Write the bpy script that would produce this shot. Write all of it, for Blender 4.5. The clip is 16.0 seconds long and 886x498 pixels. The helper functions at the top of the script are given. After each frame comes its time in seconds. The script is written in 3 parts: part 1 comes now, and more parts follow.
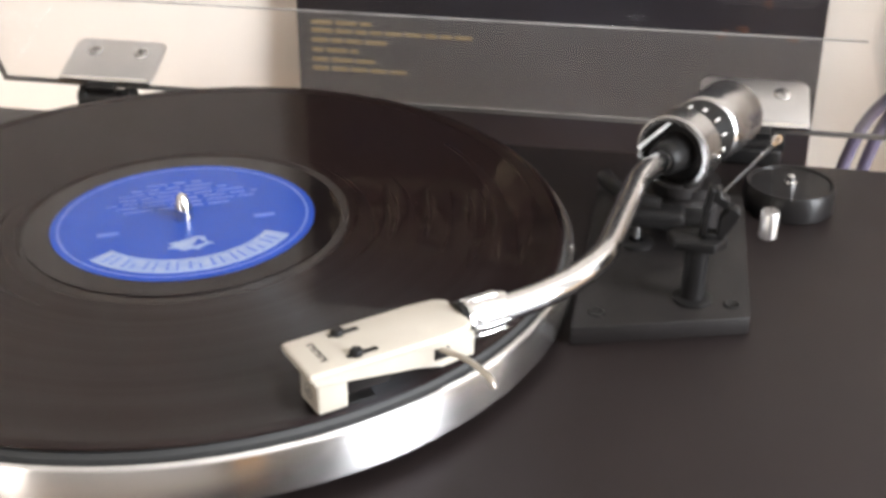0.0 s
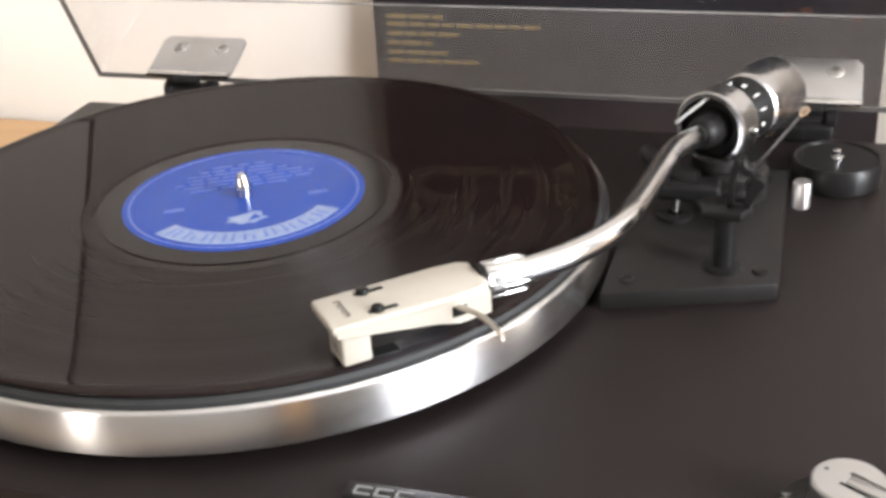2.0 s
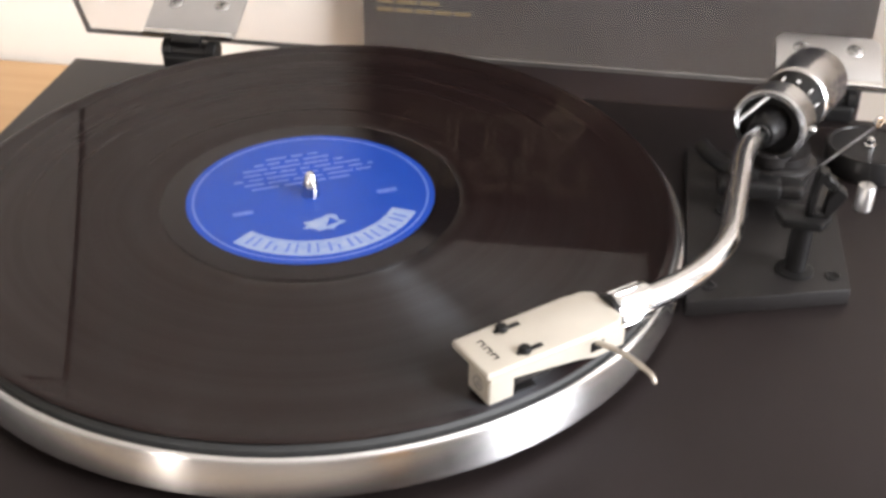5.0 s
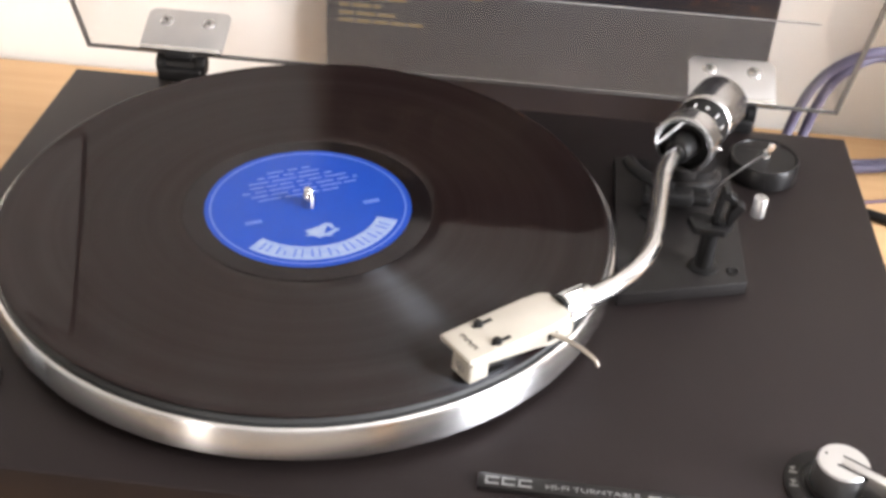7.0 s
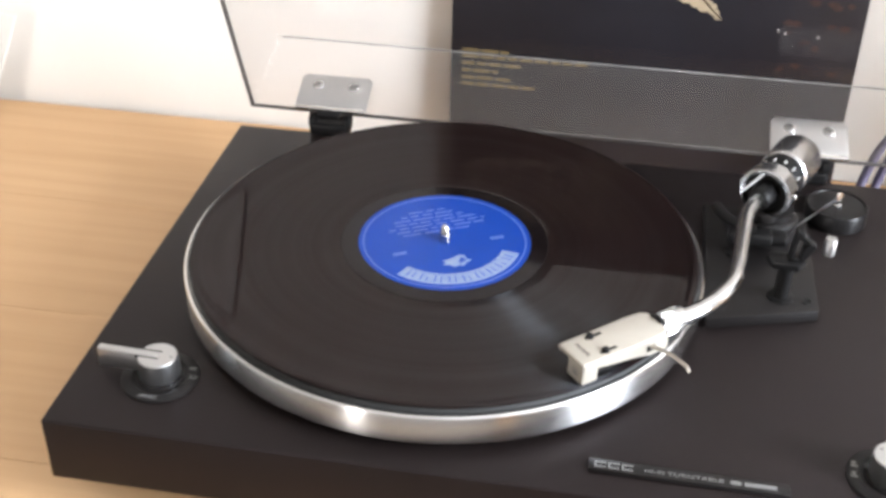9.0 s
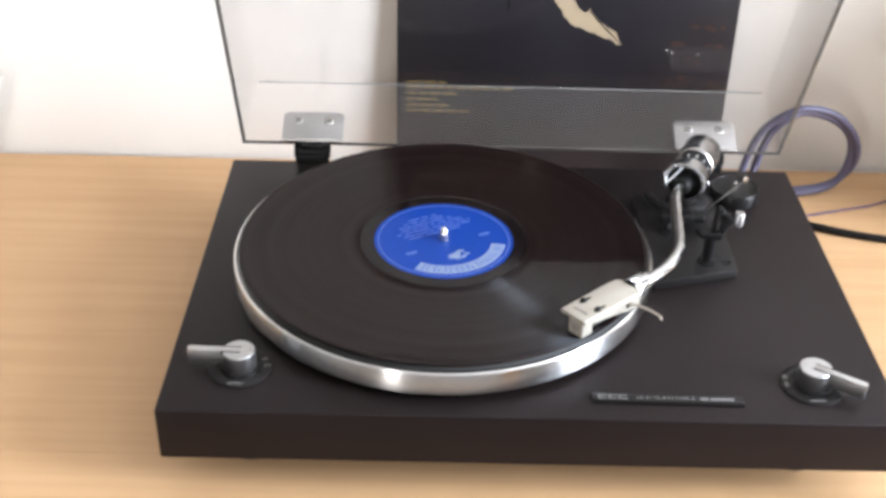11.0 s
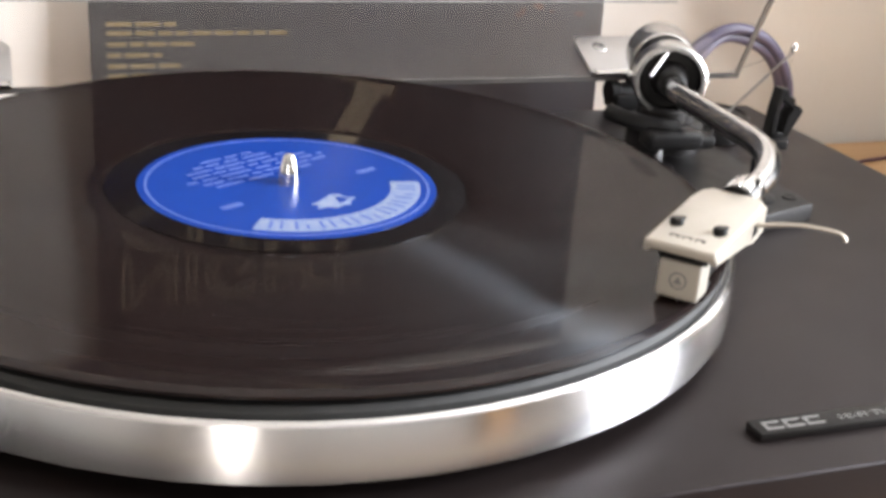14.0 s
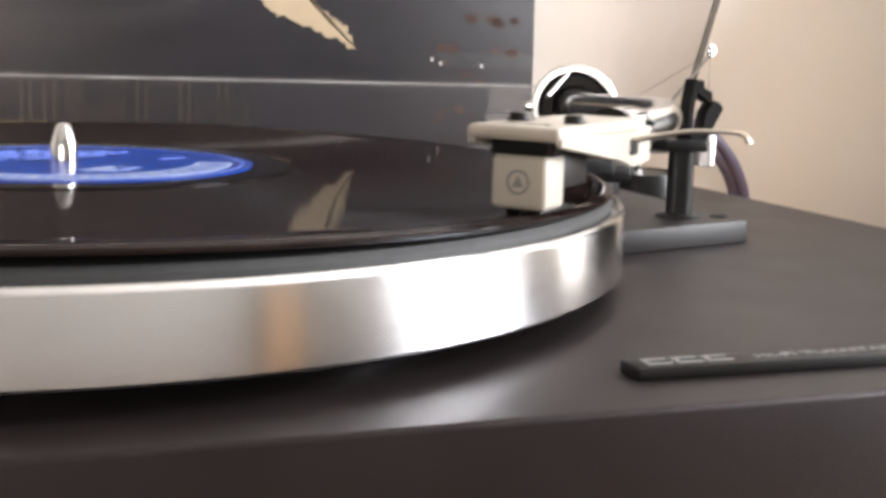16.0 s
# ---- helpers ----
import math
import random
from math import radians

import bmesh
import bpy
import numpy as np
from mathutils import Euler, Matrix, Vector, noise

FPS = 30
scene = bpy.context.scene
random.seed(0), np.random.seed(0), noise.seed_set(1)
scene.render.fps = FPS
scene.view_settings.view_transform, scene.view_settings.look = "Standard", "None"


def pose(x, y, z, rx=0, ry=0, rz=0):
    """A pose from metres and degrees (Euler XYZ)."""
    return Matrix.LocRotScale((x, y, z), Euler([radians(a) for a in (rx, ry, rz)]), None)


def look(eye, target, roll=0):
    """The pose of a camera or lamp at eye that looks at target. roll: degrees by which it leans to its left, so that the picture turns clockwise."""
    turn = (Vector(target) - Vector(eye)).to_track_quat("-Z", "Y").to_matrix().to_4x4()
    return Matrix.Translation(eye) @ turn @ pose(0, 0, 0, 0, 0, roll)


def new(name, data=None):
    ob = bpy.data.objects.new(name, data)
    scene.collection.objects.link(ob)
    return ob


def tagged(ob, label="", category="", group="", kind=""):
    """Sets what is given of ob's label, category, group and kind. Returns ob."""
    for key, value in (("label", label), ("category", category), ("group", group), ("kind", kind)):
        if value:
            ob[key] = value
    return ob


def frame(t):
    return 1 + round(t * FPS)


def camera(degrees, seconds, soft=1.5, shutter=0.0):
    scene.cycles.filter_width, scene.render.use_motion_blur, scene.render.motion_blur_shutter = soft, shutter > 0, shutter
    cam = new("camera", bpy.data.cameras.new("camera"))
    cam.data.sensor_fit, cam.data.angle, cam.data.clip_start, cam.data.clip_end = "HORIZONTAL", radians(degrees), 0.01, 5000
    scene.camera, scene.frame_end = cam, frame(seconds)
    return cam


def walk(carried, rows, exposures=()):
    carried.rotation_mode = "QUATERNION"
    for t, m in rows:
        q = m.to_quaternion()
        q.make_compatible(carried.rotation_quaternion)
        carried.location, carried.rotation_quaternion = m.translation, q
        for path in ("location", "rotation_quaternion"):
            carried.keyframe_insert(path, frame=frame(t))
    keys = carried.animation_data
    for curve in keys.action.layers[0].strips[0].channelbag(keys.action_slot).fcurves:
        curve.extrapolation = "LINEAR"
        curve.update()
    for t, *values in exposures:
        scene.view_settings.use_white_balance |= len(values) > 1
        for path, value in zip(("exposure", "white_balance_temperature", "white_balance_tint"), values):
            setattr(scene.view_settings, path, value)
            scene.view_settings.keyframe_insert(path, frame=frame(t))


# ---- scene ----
cam = camera(40.76, 16.0, soft=3.4, shutter=0.4)
PATH = [
    (0, (0.17868, -0.38637, 0.22968), (0.00583, 0.48269, -0.23385), -0.15),
    (0.5, (0.19652, -0.40697, 0.23510), (-0.04334, 0.46508, -0.19151), -3.15),
    (1, (0.22321, -0.41759, 0.23942), (-0.04664, 0.44530, -0.18791), -3.46),
    (1.5, (0.22620, -0.41675, 0.23686), (-0.04417, 0.43963, -0.20304), -3.27),
    (2, (0.21763, -0.40547, 0.22905), (-0.05878, 0.43977, -0.22829), -3.70),
    (2.5, (0.17815, -0.39420, 0.22847), (-0.05949, 0.44685, -0.25750), -1.88),
    (3, (0.14459, -0.38003, 0.23014), (-0.05888, 0.45780, -0.27646), -0.40),
    (5.5, (0.11931, -0.40972, 0.29594), (-0.00175, 0.40322, -0.27369), 0.54),
    (6, (0.11619, -0.42411, 0.31697), (0.01622, 0.37986, -0.26923), 1.21),
    (6.5, (0.10934, -0.44950, 0.33725), (0.03812, 0.35350, -0.25446), 2.50),
    (7, (0.10035, -0.47243, 0.35498), (0.04279, 0.33276, -0.23523), 3.28),
    (7.5, (0.09003, -0.48845, 0.37317), (0.02632, 0.31496, -0.21885), 3.51),
    (8, (0.08488, -0.50376, 0.38528), (-0.00707, 0.30098, -0.20118), 2.63),
    (8.5, (0.09080, -0.52892, 0.39320), (-0.03358, 0.28275, -0.17751), 1.36),
    (8.7, (0.09332, -0.54447, 0.39791), (-0.04157, 0.27059, -0.16555), 1.06),
    (10.8, (0.02914, -0.72328, 0.48392), (0.00001, 0.12008, -0.05264), 1.20),
    (11, (-0.00758, -0.72619, 0.48703), (0.00075, 0.11418, -0.05492), 1.57),
    (11.5, (-0.07836, -0.71337, 0.48613), (0.01753, 0.11715, -0.06253), 2.73),
    (12, (-0.09752, -0.65394, 0.46086), (0.04998, 0.16653, -0.09147), 3.90),
    (12.5, (-0.06871, -0.54083, 0.39413), (0.07560, 0.27387, -0.16752), 3.31),
    (13, (-0.08200, -0.46715, 0.31188), (0.12737, 0.34884, -0.22694), 4.52),
    (13.5, (-0.09994, -0.41547, 0.23390), (0.19795, 0.42368, -0.22116), 5.47),
    (14, (-0.08663, -0.37339, 0.16333), (0.24622, 0.48935, -0.21733), 4.28),
    (14.5, (-0.07721, -0.35315, 0.12609), (0.28399, 0.50665, -0.23486), 4.19),
    (15, (-0.07586, -0.35029, 0.10070), (0.31180, 0.51710, -0.21131), 3.97),
    (15.5, (-0.05403, -0.34950, 0.07637), (0.31228, 0.54853, -0.16727), 2.74),
    (16, (-0.01117, -0.33570, 0.05938), (0.32114, 0.59320, -0.10405), 1.79),
]
EXPOSURE = [(0, 0.06, 6850, 13), (1, -0.12, 6850, 13), (2, 0.0, 6850, 13), (3, 0.0, 6850, 13), (5.5, 0.12, 6950, 15), (6.5, 0.22, 6900, 15), (8, 0.14, 6650, 13), (8.7, 0.08, 6500, 12),
            (11, -0.06, 6250, 12), (12, -0.04, 6200, 12), (12.5, 0.0, 6250, 12), (13.5, 0.12, 6600, 13), (14.5, 0.16, 6850, 14), (15.5, 0.14, 6950, 15), (16, 0.1, 6950, 15)]
walk(cam, [(t, look(eye, target, roll)) for t, eye, target, roll in PATH], EXPOSURE)

# ---- world and light ----
world = bpy.data.worlds.new("sky")
scene.world = world
world.use_nodes = True
wn = world.node_tree.nodes
sky = wn.new("ShaderNodeTexSky")
sky.sky_type, sky.sun_disc = "NISHITA", False
sky.sun_elevation, sky.sun_rotation = radians(35), radians(120)
world.node_tree.links.new(sky.outputs[0], wn["Background"].inputs[0])
wn["Background"].inputs[1].default_value = 0.12


def area(name, m, w, h, watts, colour):
    la = bpy.data.lights.new(name, "AREA")
    la.shape, la.size, la.size_y, la.energy, la.color = "RECTANGLE", w, h, watts, colour
    ob = new(name, la)
    ob.matrix_basis = m
    return ob


WINS_R = ((-1.34, -0.40, 0.02, 1.76),)   # side window: y from, y to, z from, z to
WIN_B = (-1.66, -1.38, -0.05, 1.35)   # the narrow window behind: x from, x to, z from, z to
XL, XR, YF, YB, ZF, ZC = -2.9, 2.36, -3.6, 0.298, -0.82, 1.95
for (wy0, wy1, wz0, wz1), watts in zip(WINS_R, (285,)):
    area("window_daylight_side", look((XR + 0.02, (wy0 + wy1) / 2, (wz0 + wz1) / 2), (0, (wy0 + wy1) / 2, (wz0 + wz1) / 2)), wy1 - wy0, wz1 - wz0, watts, (0.84, 0.92, 1.0))
area("window_daylight_back", look(((WIN_B[0] + WIN_B[1]) / 2, YF - 0.02, (WIN_B[2] + WIN_B[3]) / 2), ((WIN_B[0] + WIN_B[1]) / 2, 0, (WIN_B[2] + WIN_B[3]) / 2)),
     WIN_B[1] - WIN_B[0], WIN_B[3] - WIN_B[2], 88, (1.0, 0.965, 0.91))


# ---- materials ----
def material(name, colour, rough=0.5, metal=0.0, spot=None, scale=40.0, amount=0.5, bump=0.0, bump_scale=400.0, stretch=(1, 1, 1), **more):
    """A surface with a second colour in patches, fine grain and relief."""
    m = bpy.data.materials.new(name)
    m.use_nodes = True
    nt = m.node_tree
    p = nt.nodes["Principled BSDF"]
    p.inputs["Base Color"].default_value = (*colour, 1)
    p.inputs["Roughness"].default_value = rough
    p.inputs["Metallic"].default_value = metal
    for key, value in more.items():
        p.inputs[key.replace("_", " ")].default_value = value
    co = nt.nodes.new("ShaderNodeTexCoord")
    mp = nt.nodes.new("ShaderNodeMapping")
    mp.inputs["Scale"].default_value = stretch
    nt.links.new(co.outputs["Object"], mp.inputs[0])
    if spot:
        no = nt.nodes.new("ShaderNodeTexNoise")
        no.inputs["Scale"].default_value, no.inputs["Detail"].default_value = scale, 8
        nt.links.new(mp.outputs[0], no.inputs["Vector"])
        ra = nt.nodes.new("ShaderNodeMapRange")
        ra.inputs[1].default_value, ra.inputs[2].default_value, ra.inputs[4].default_value = 0.35, 0.7, amount
        nt.links.new(no.outputs[0], ra.inputs[0])
        mx = nt.nodes.new("ShaderNodeMix")
        mx.data_type = "RGBA"
        mx.inputs[6].default_value, mx.inputs[7].default_value = (*colour, 1), (*spot, 1)
        nt.links.new(ra.outputs[0], mx.inputs[0])
        nt.links.new(mx.outputs[2], p.inputs["Base Color"])
        rr = nt.nodes.new("ShaderNodeMapRange")
        rr.inputs[3].default_value, rr.inputs[4].default_value = rough * 0.88, min(1, rough * 1.15)
        nt.links.new(no.outputs[0], rr.inputs[0])
        nt.links.new(rr.outputs[0], p.inputs["Roughness"])
    if bump:
        nb = nt.nodes.new("ShaderNodeTexNoise")
        nb.inputs["Scale"].default_value, nb.inputs["Detail"].default_value = bump_scale, 4
        nt.links.new(mp.outputs[0], nb.inputs["Vector"])
        bu = nt.nodes.new("ShaderNodeBump")
        bu.inputs["Strength"].default_value, bu.inputs["Distance"].default_value = bump, 0.001
        nt.links.new(nb.outputs[0], bu.inputs["Height"])
        nt.links.new(bu.outputs[0], p.inputs["Normal"])
    return m


def turned(m, amount):
    """Circular machining or grooves round the upright axis: gloss drawn out across them."""
    nt = m.node_tree
    p = nt.nodes["Principled BSDF"]
    ta = nt.nodes.new("ShaderNodeTangent")
    ta.direction_type, ta.axis = "RADIAL", "Z"
    nt.links.new(ta.outputs[0], p.inputs["Tangent"])
    p.inputs["Anisotropic"].default_value = amount
    p.inputs["Anisotropic Rotation"].default_value = 0.25
    return m


def banded(m, low, high):
    """Broad and fine rings round the upright axis, as the tracks of a record have them, in the gloss drawn out across the grooves."""
    nt = m.node_tree
    p = nt.nodes["Principled BSDF"]
    co, flat, ln, no, ra = (nt.nodes.new("ShaderNode" + k) for k in ("TexCoord", "VectorMath", "VectorMath", "TexNoise", "MapRange"))
    flat.operation, ln.operation = "MULTIPLY", "LENGTH"
    flat.inputs[1].default_value = (1, 1, 0)
    no.noise_dimensions = "1D"
    no.inputs["Scale"].default_value, no.inputs["Detail"].default_value, no.inputs["Roughness"].default_value = 110, 5, 0.7
    ra.inputs[1].default_value, ra.inputs[2].default_value, ra.inputs[3].default_value, ra.inputs[4].default_value = 0.3, 0.7, low, high
    nt.links.new(co.outputs["Object"], flat.inputs[0])
    nt.links.new(flat.outputs[0], ln.inputs[0])
    nt.links.new(ln.outputs["Value"], no.inputs["W"])
    nt.links.new(no.outputs[0], ra.inputs[0])
    gl, ta, mx = (nt.nodes.new("ShaderNode" + k) for k in ("BsdfAnisotropic", "Tangent", "MixShader"))
    ta.direction_type, ta.axis = "RADIAL", "Z"
    gl.inputs["Color"].default_value = (0.82, 0.91, 1.0, 1)
    gl.inputs["Roughness"].default_value, gl.inputs["Anisotropy"].default_value, gl.inputs["Rotation"].default_value = 0.28, 0.50, 0.0
    # the wall of the groove that faces outwards carries the gloss
    out, lean, wall = (nt.nodes.new("ShaderNodeVectorMath") for k in range(3))
    out.operation, lean.operation, wall.operation = "NORMALIZE", "MULTIPLY_ADD", "NORMALIZE"
    lean.inputs[1].default_value, lean.inputs[2].default_value = (0.92, 0.92, 0), (0, 0, 1)
    nt.links.new(flat.outputs[0], out.inputs[0])
    nt.links.new(out.outputs[0], lean.inputs[0])
    nt.links.new(lean.outputs[0], wall.inputs[0])
    nt.links.new(wall.outputs[0], gl.inputs["Normal"])
    nt.links.new(ta.outputs[0], gl.inputs["Tangent"])
    nt.links.new(ra.outputs[0], mx.inputs[0])
    nt.links.new(p.outputs[0], mx.inputs[1])
    nt.links.new(gl.outputs[0], mx.inputs[2])
    nt.links.new(mx.outputs[0], nt.nodes["Material Output"].inputs[0])
    return m


def wood(name, a, b, along="X"):
    m = material(name, a, 0.46, spot=b, scale=7, amount=0.9, Specular_IOR_Level=0.3, bump=0.08, bump_scale=60, stretch=(0.6, 14, 14) if along == "X" else (14, 14, 0.6))
    nt = m.node_tree
    p = nt.nodes["Principled BSDF"]
    inf = nt.nodes.new("ShaderNodeObjectInfo")
    hs = nt.nodes.new("ShaderNodeHueSaturation")
    ra = nt.nodes.new("ShaderNodeMapRange")
    ra.inputs[3].default_value, ra.inputs[4].default_value = 0.965, 1.035
    nt.links.new(inf.outputs["Random"], ra.inputs[0])
    nt.links.new(ra.outputs[0], hs.inputs["Value"])
    nt.links.new(p.inputs["Base Color"].links[0].from_socket, hs.inputs["Color"])
    nt.links.new(hs.outputs[0], p.inputs["Base Color"])
    return m


def clear_plastic(name, tint):
    m = bpy.data.materials.new(name)
    m.use_nodes = True
    nt = m.node_tree
    nt.nodes.remove(nt.nodes["Principled BSDF"])
    tr, gl, mx, lw, pw, ad = (nt.nodes.new("ShaderNode" + k) for k in ("BsdfTransparent", "BsdfGlossy", "MixShader", "LayerWeight", "Math", "Math"))
    tr.inputs[0].default_value = (*tint, 1)
    gl.inputs["Roughness"].default_value = 0.03
    lw.inputs[0].default_value = 0.5
    pw.operation, ad.operation = "POWER", "MULTIPLY_ADD"
    pw.inputs[1].default_value, ad.inputs[1].default_value, ad.inputs[2].default_value = 5.0, 0.96, 0.04
    nt.links.new(lw.outputs["Facing"], pw.inputs[0])
    nt.links.new(pw.outputs[0], ad.inputs[0])
    nt.links.new(ad.outputs[0], mx.inputs[0])
    nt.links.new(tr.outputs[0], mx.inputs[1])
    nt.links.new(gl.outputs[0], mx.inputs[2])
    nt.links.new(mx.outputs[0], nt.nodes["Material Output"].inputs[0])
    return m


M_WALL = material("cream_plaster", (0.77, 0.73, 0.675), 0.9, spot=(0.73, 0.69, 0.635), scale=5, amount=0.5, bump=0.25, bump_scale=120)
M_WALL2 = material("taupe_wall_paint", (0.31, 0.30, 0.285), 0.9, spot=(0.275, 0.265, 0.25), scale=4, amount=0.6, bump=0.2, bump_scale=120)
M_CEIL = material("grey_white_ceiling_paint", (0.60, 0.58, 0.55), 0.9, spot=(0.55, 0.53, 0.5), scale=4, bump=0.1, bump_scale=150)
M_FLOOR = wood("brown_floor_boards", (0.19, 0.145, 0.11), (0.25, 0.195, 0.15))
M_DOOR = wood("honey_door_wood", (0.55, 0.31, 0.14), (0.44, 0.24, 0.10), "Z")
M_TABLE = wood("pale_beech", (0.55, 0.34, 0.178), (0.495, 0.30, 0.15))
M_WINDOW = material("white_window_paint", (0.8, 0.8, 0.78), 0.4, spot=(0.74, 0.74, 0.72), scale=20)
M_DECK = material("charcoal_textured_vinyl", (0.0092, 0.0066, 0.0062), 0.43, spot=(0.0116, 0.0086, 0.0080), scale=30, bump=0.14, bump_scale=1800, Specular_IOR_Level=0.18, Specular_Tint=(1.0, 0.88, 0.94, 1))
M_ALU = turned(material("turned_aluminium", (0.76, 0.75, 0.75), 0.23, 1.0, spot=(0.735, 0.725, 0.725), scale=4, amount=0.7, stretch=(1, 1, 90)), 0.95)
M_RUBBER = material("black_rubber", (0.012, 0.012, 0.012), 0.6, spot=(0.018, 0.018, 0.018), scale=90, bump=0.2)
M_VINYL = material("black_record_vinyl", (0.0088, 0.0046, 0.0042), 0.36, spot=(0.0104, 0.0058, 0.0052), scale=4, Coat_Weight=0.35, Coat_Roughness=0.03, Specular_IOR_Level=0.0, Specular_Tint=(1.0, 0.90, 0.95, 1))
banded(M_VINYL, 0.0055, 0.0105)
M_LAND = material("smooth_record_vinyl", (0.0045, 0.0030, 0.0030), 0.06, spot=(0.006, 0.0044, 0.0044), scale=9, Specular_IOR_Level=0.22, Specular_Tint=(1.0, 0.9, 0.95, 1))
M_BLUE = material("blue_label_paper", (0.004, 0.038, 0.26), 0.24, spot=(0.006, 0.043, 0.28), scale=60, amount=0.6, Specular_IOR_Level=0.22)
M_INK3 = material("blue_grey_label_ink", (0.035, 0.085, 0.34), 0.5, spot=(0.06, 0.11, 0.36), scale=300, amount=0.9)
M_INK = material("pale_label_ink", (0.22, 0.27, 0.38), 0.5, spot=(0.13, 0.19, 0.38), scale=300, amount=0.9)
M_INK2 = material("faint_label_ink", (0.075, 0.125, 0.38), 0.5, spot=(0.03, 0.075, 0.34), scale=500, amount=0.9)
M_CHROME = material("chrome", (0.60, 0.595, 0.59), 0.12, 1.0, spot=(0.55, 0.545, 0.54), scale=60)
M_ARM = material("dulled_chrome", (0.53, 0.525, 0.525), 0.17, 1.0, spot=(0.46, 0.455, 0.455), scale=60)
M_SATIN = material("satin_aluminium", (0.47, 0.465, 0.465), 0.36, 1.0, spot=(0.42, 0.415, 0.415), scale=80, bump=0.04)
M_CREAM = material("cream_enamel", (0.37, 0.335, 0.285), 0.36, spot=(0.34, 0.31, 0.262), scale=120)
M_BLACK = material("black_plastic", (0.008, 0.0075, 0.0075), 0.38, spot=(0.012, 0.011, 0.011), scale=110, bump=0.06, Specular_IOR_Level=0.13)
M_STEEL = material("dull_steel", (0.42, 0.38, 0.33), 0.36, 1.0, spot=(0.36, 0.33, 0.29), scale=150)
M_POLISH = material("brushed_bright_metal", (0.49, 0.485, 0.485), 0.24, 1.0, spot=(0.44, 0.435, 0.435), scale=70)
# pale broken colour stands in for the shine on the lid's crease
M_RIDGE_SHINE = material("lid_edge_highlight", (0.32, 0.315, 0.31), 0.16, spot=(0.12, 0.118, 0.115), scale=30, amount=1.0, Specular_IOR_Level=0.8)
M_GLOSS = material("semi_gloss_black_plastic", (0.009, 0.008, 0.008), 0.32, spot=(0.013, 0.012, 0.012), scale=90, Specular_IOR_Level=0.17)
M_GREY = material("dark_grey_die_cast", (0.0090, 0.0076, 0.0074), 0.46, spot=(0.0120, 0.0102, 0.0098), scale=150, bump=0.1, bump_scale=900, Specular_IOR_Level=0.2)
M_WHITE = material("white_print", (0.72, 0.71, 0.69), 0.5)
M_SILVERPRINT = material("silver_print", (0.17, 0.167, 0.165), 0.45, 0.1)
M_COVER = clear_plastic("smoked_clear_acrylic", (0.925, 0.915, 0.91))
M_EDGE = material("acrylic_edge", (0.10, 0.095, 0.09), 0.25, spot=(0.14, 0.13, 0.125), scale=60)
M_SLEEVE = material("navy_black_sleeve_print", (0.011, 0.0095, 0.0135), 0.40, spot=(0.016, 0.015, 0.021), scale=14, amount=0.9)
M_TAN = material("tan_print", (0.50, 0.40, 0.27), 0.5, spot=(0.42, 0.33, 0.22), scale=120, amount=0.8)
M_GOLD = material("dull_gold_print", (0.17, 0.125, 0.05), 0.5, spot=(0.12, 0.09, 0.04), scale=200)
M_BROWN = material("dark_red_brown_print", (0.07, 0.03, 0.02), 0.5, spot=(0.03, 0.017, 0.016), scale=160, amount=0.9)
M_CABLE = material("grey_violet_cable", (0.085, 0.075, 0.125), 0.45, spot=(0.10, 0.09, 0.14), scale=90)
M_WIRE = material("plum_cable", (0.10, 0.045, 0.065), 0.45, spot=(0.12, 0.06, 0.08), scale=90)
M_PAPER = material("white_paper", (0.80, 0.79, 0.75), 0.8, spot=(0.76, 0.75, 0.71), scale=30, bump=0.05)


# ---- building blocks ----
def mesh_of(name, bm, mat, smooth=40):
    me = bpy.data.meshes.new(name)
    bmesh.ops.recalc_face_normals(bm, faces=bm.faces)
    bm.to_mesh(me)
    bm.free()
    for m in mat if isinstance(mat, (list, tuple)) else (mat,):
        me.materials.append(m)
    if smooth:
        me.shade_smooth()
        me.set_sharp_from_angle(angle=radians(smooth))
    return me


def part(name, bm, mat, parent, label="", smooth=40):
    ob = new(name, mesh_of(name, bm, mat, smooth))
    ob.parent = parent
    top = parent
    while top.parent:
        top = top.parent
    if parent is top:
        ob.matrix_parent_inverse = top.matrix_basis.inverted()
    return tagged(ob, label)


def thing(name, place, label, category, group="", kind=""):
    ob = new(name)
    ob.location = place
    ob.empty_display_size = 0.02
    return tagged(ob, label, category, group, kind)


def solid(name, bm, mat, label, category, group="", kind="", smooth=40):
    return tagged(new(name, mesh_of(name, bm, mat, smooth)), label, category, group, kind)


def box(x0, x1, y0, y1, z0, z1, bevel=0.0, segs=2, bm=None):
    one = bmesh.new()
    bmesh.ops.create_cube(one, size=1)
    for v in one.verts:
        v.co = Vector((x0 + (v.co.x + 0.5) * (x1 - x0), y0 + (v.co.y + 0.5) * (y1 - y0), z0 + (v.co.z + 0.5) * (z1 - z0)))
    if bevel:
        bmesh.ops.bevel(one, geom=one.edges[:], offset=bevel, segments=segs, affect="EDGES", profile=0.5)
    return merged(bm, one)


def merged(bm, one):
    if bm is None:
        return one
    me = bpy.data.meshes.new("tmp")
    one.to_mesh(me)
    one.free()
    bm.from_mesh(me)
    bpy.data.meshes.remove(me)
    return bm


def moved(bm, m):
    bmesh.ops.transform(bm, matrix=m, verts=bm.verts)
    return bm


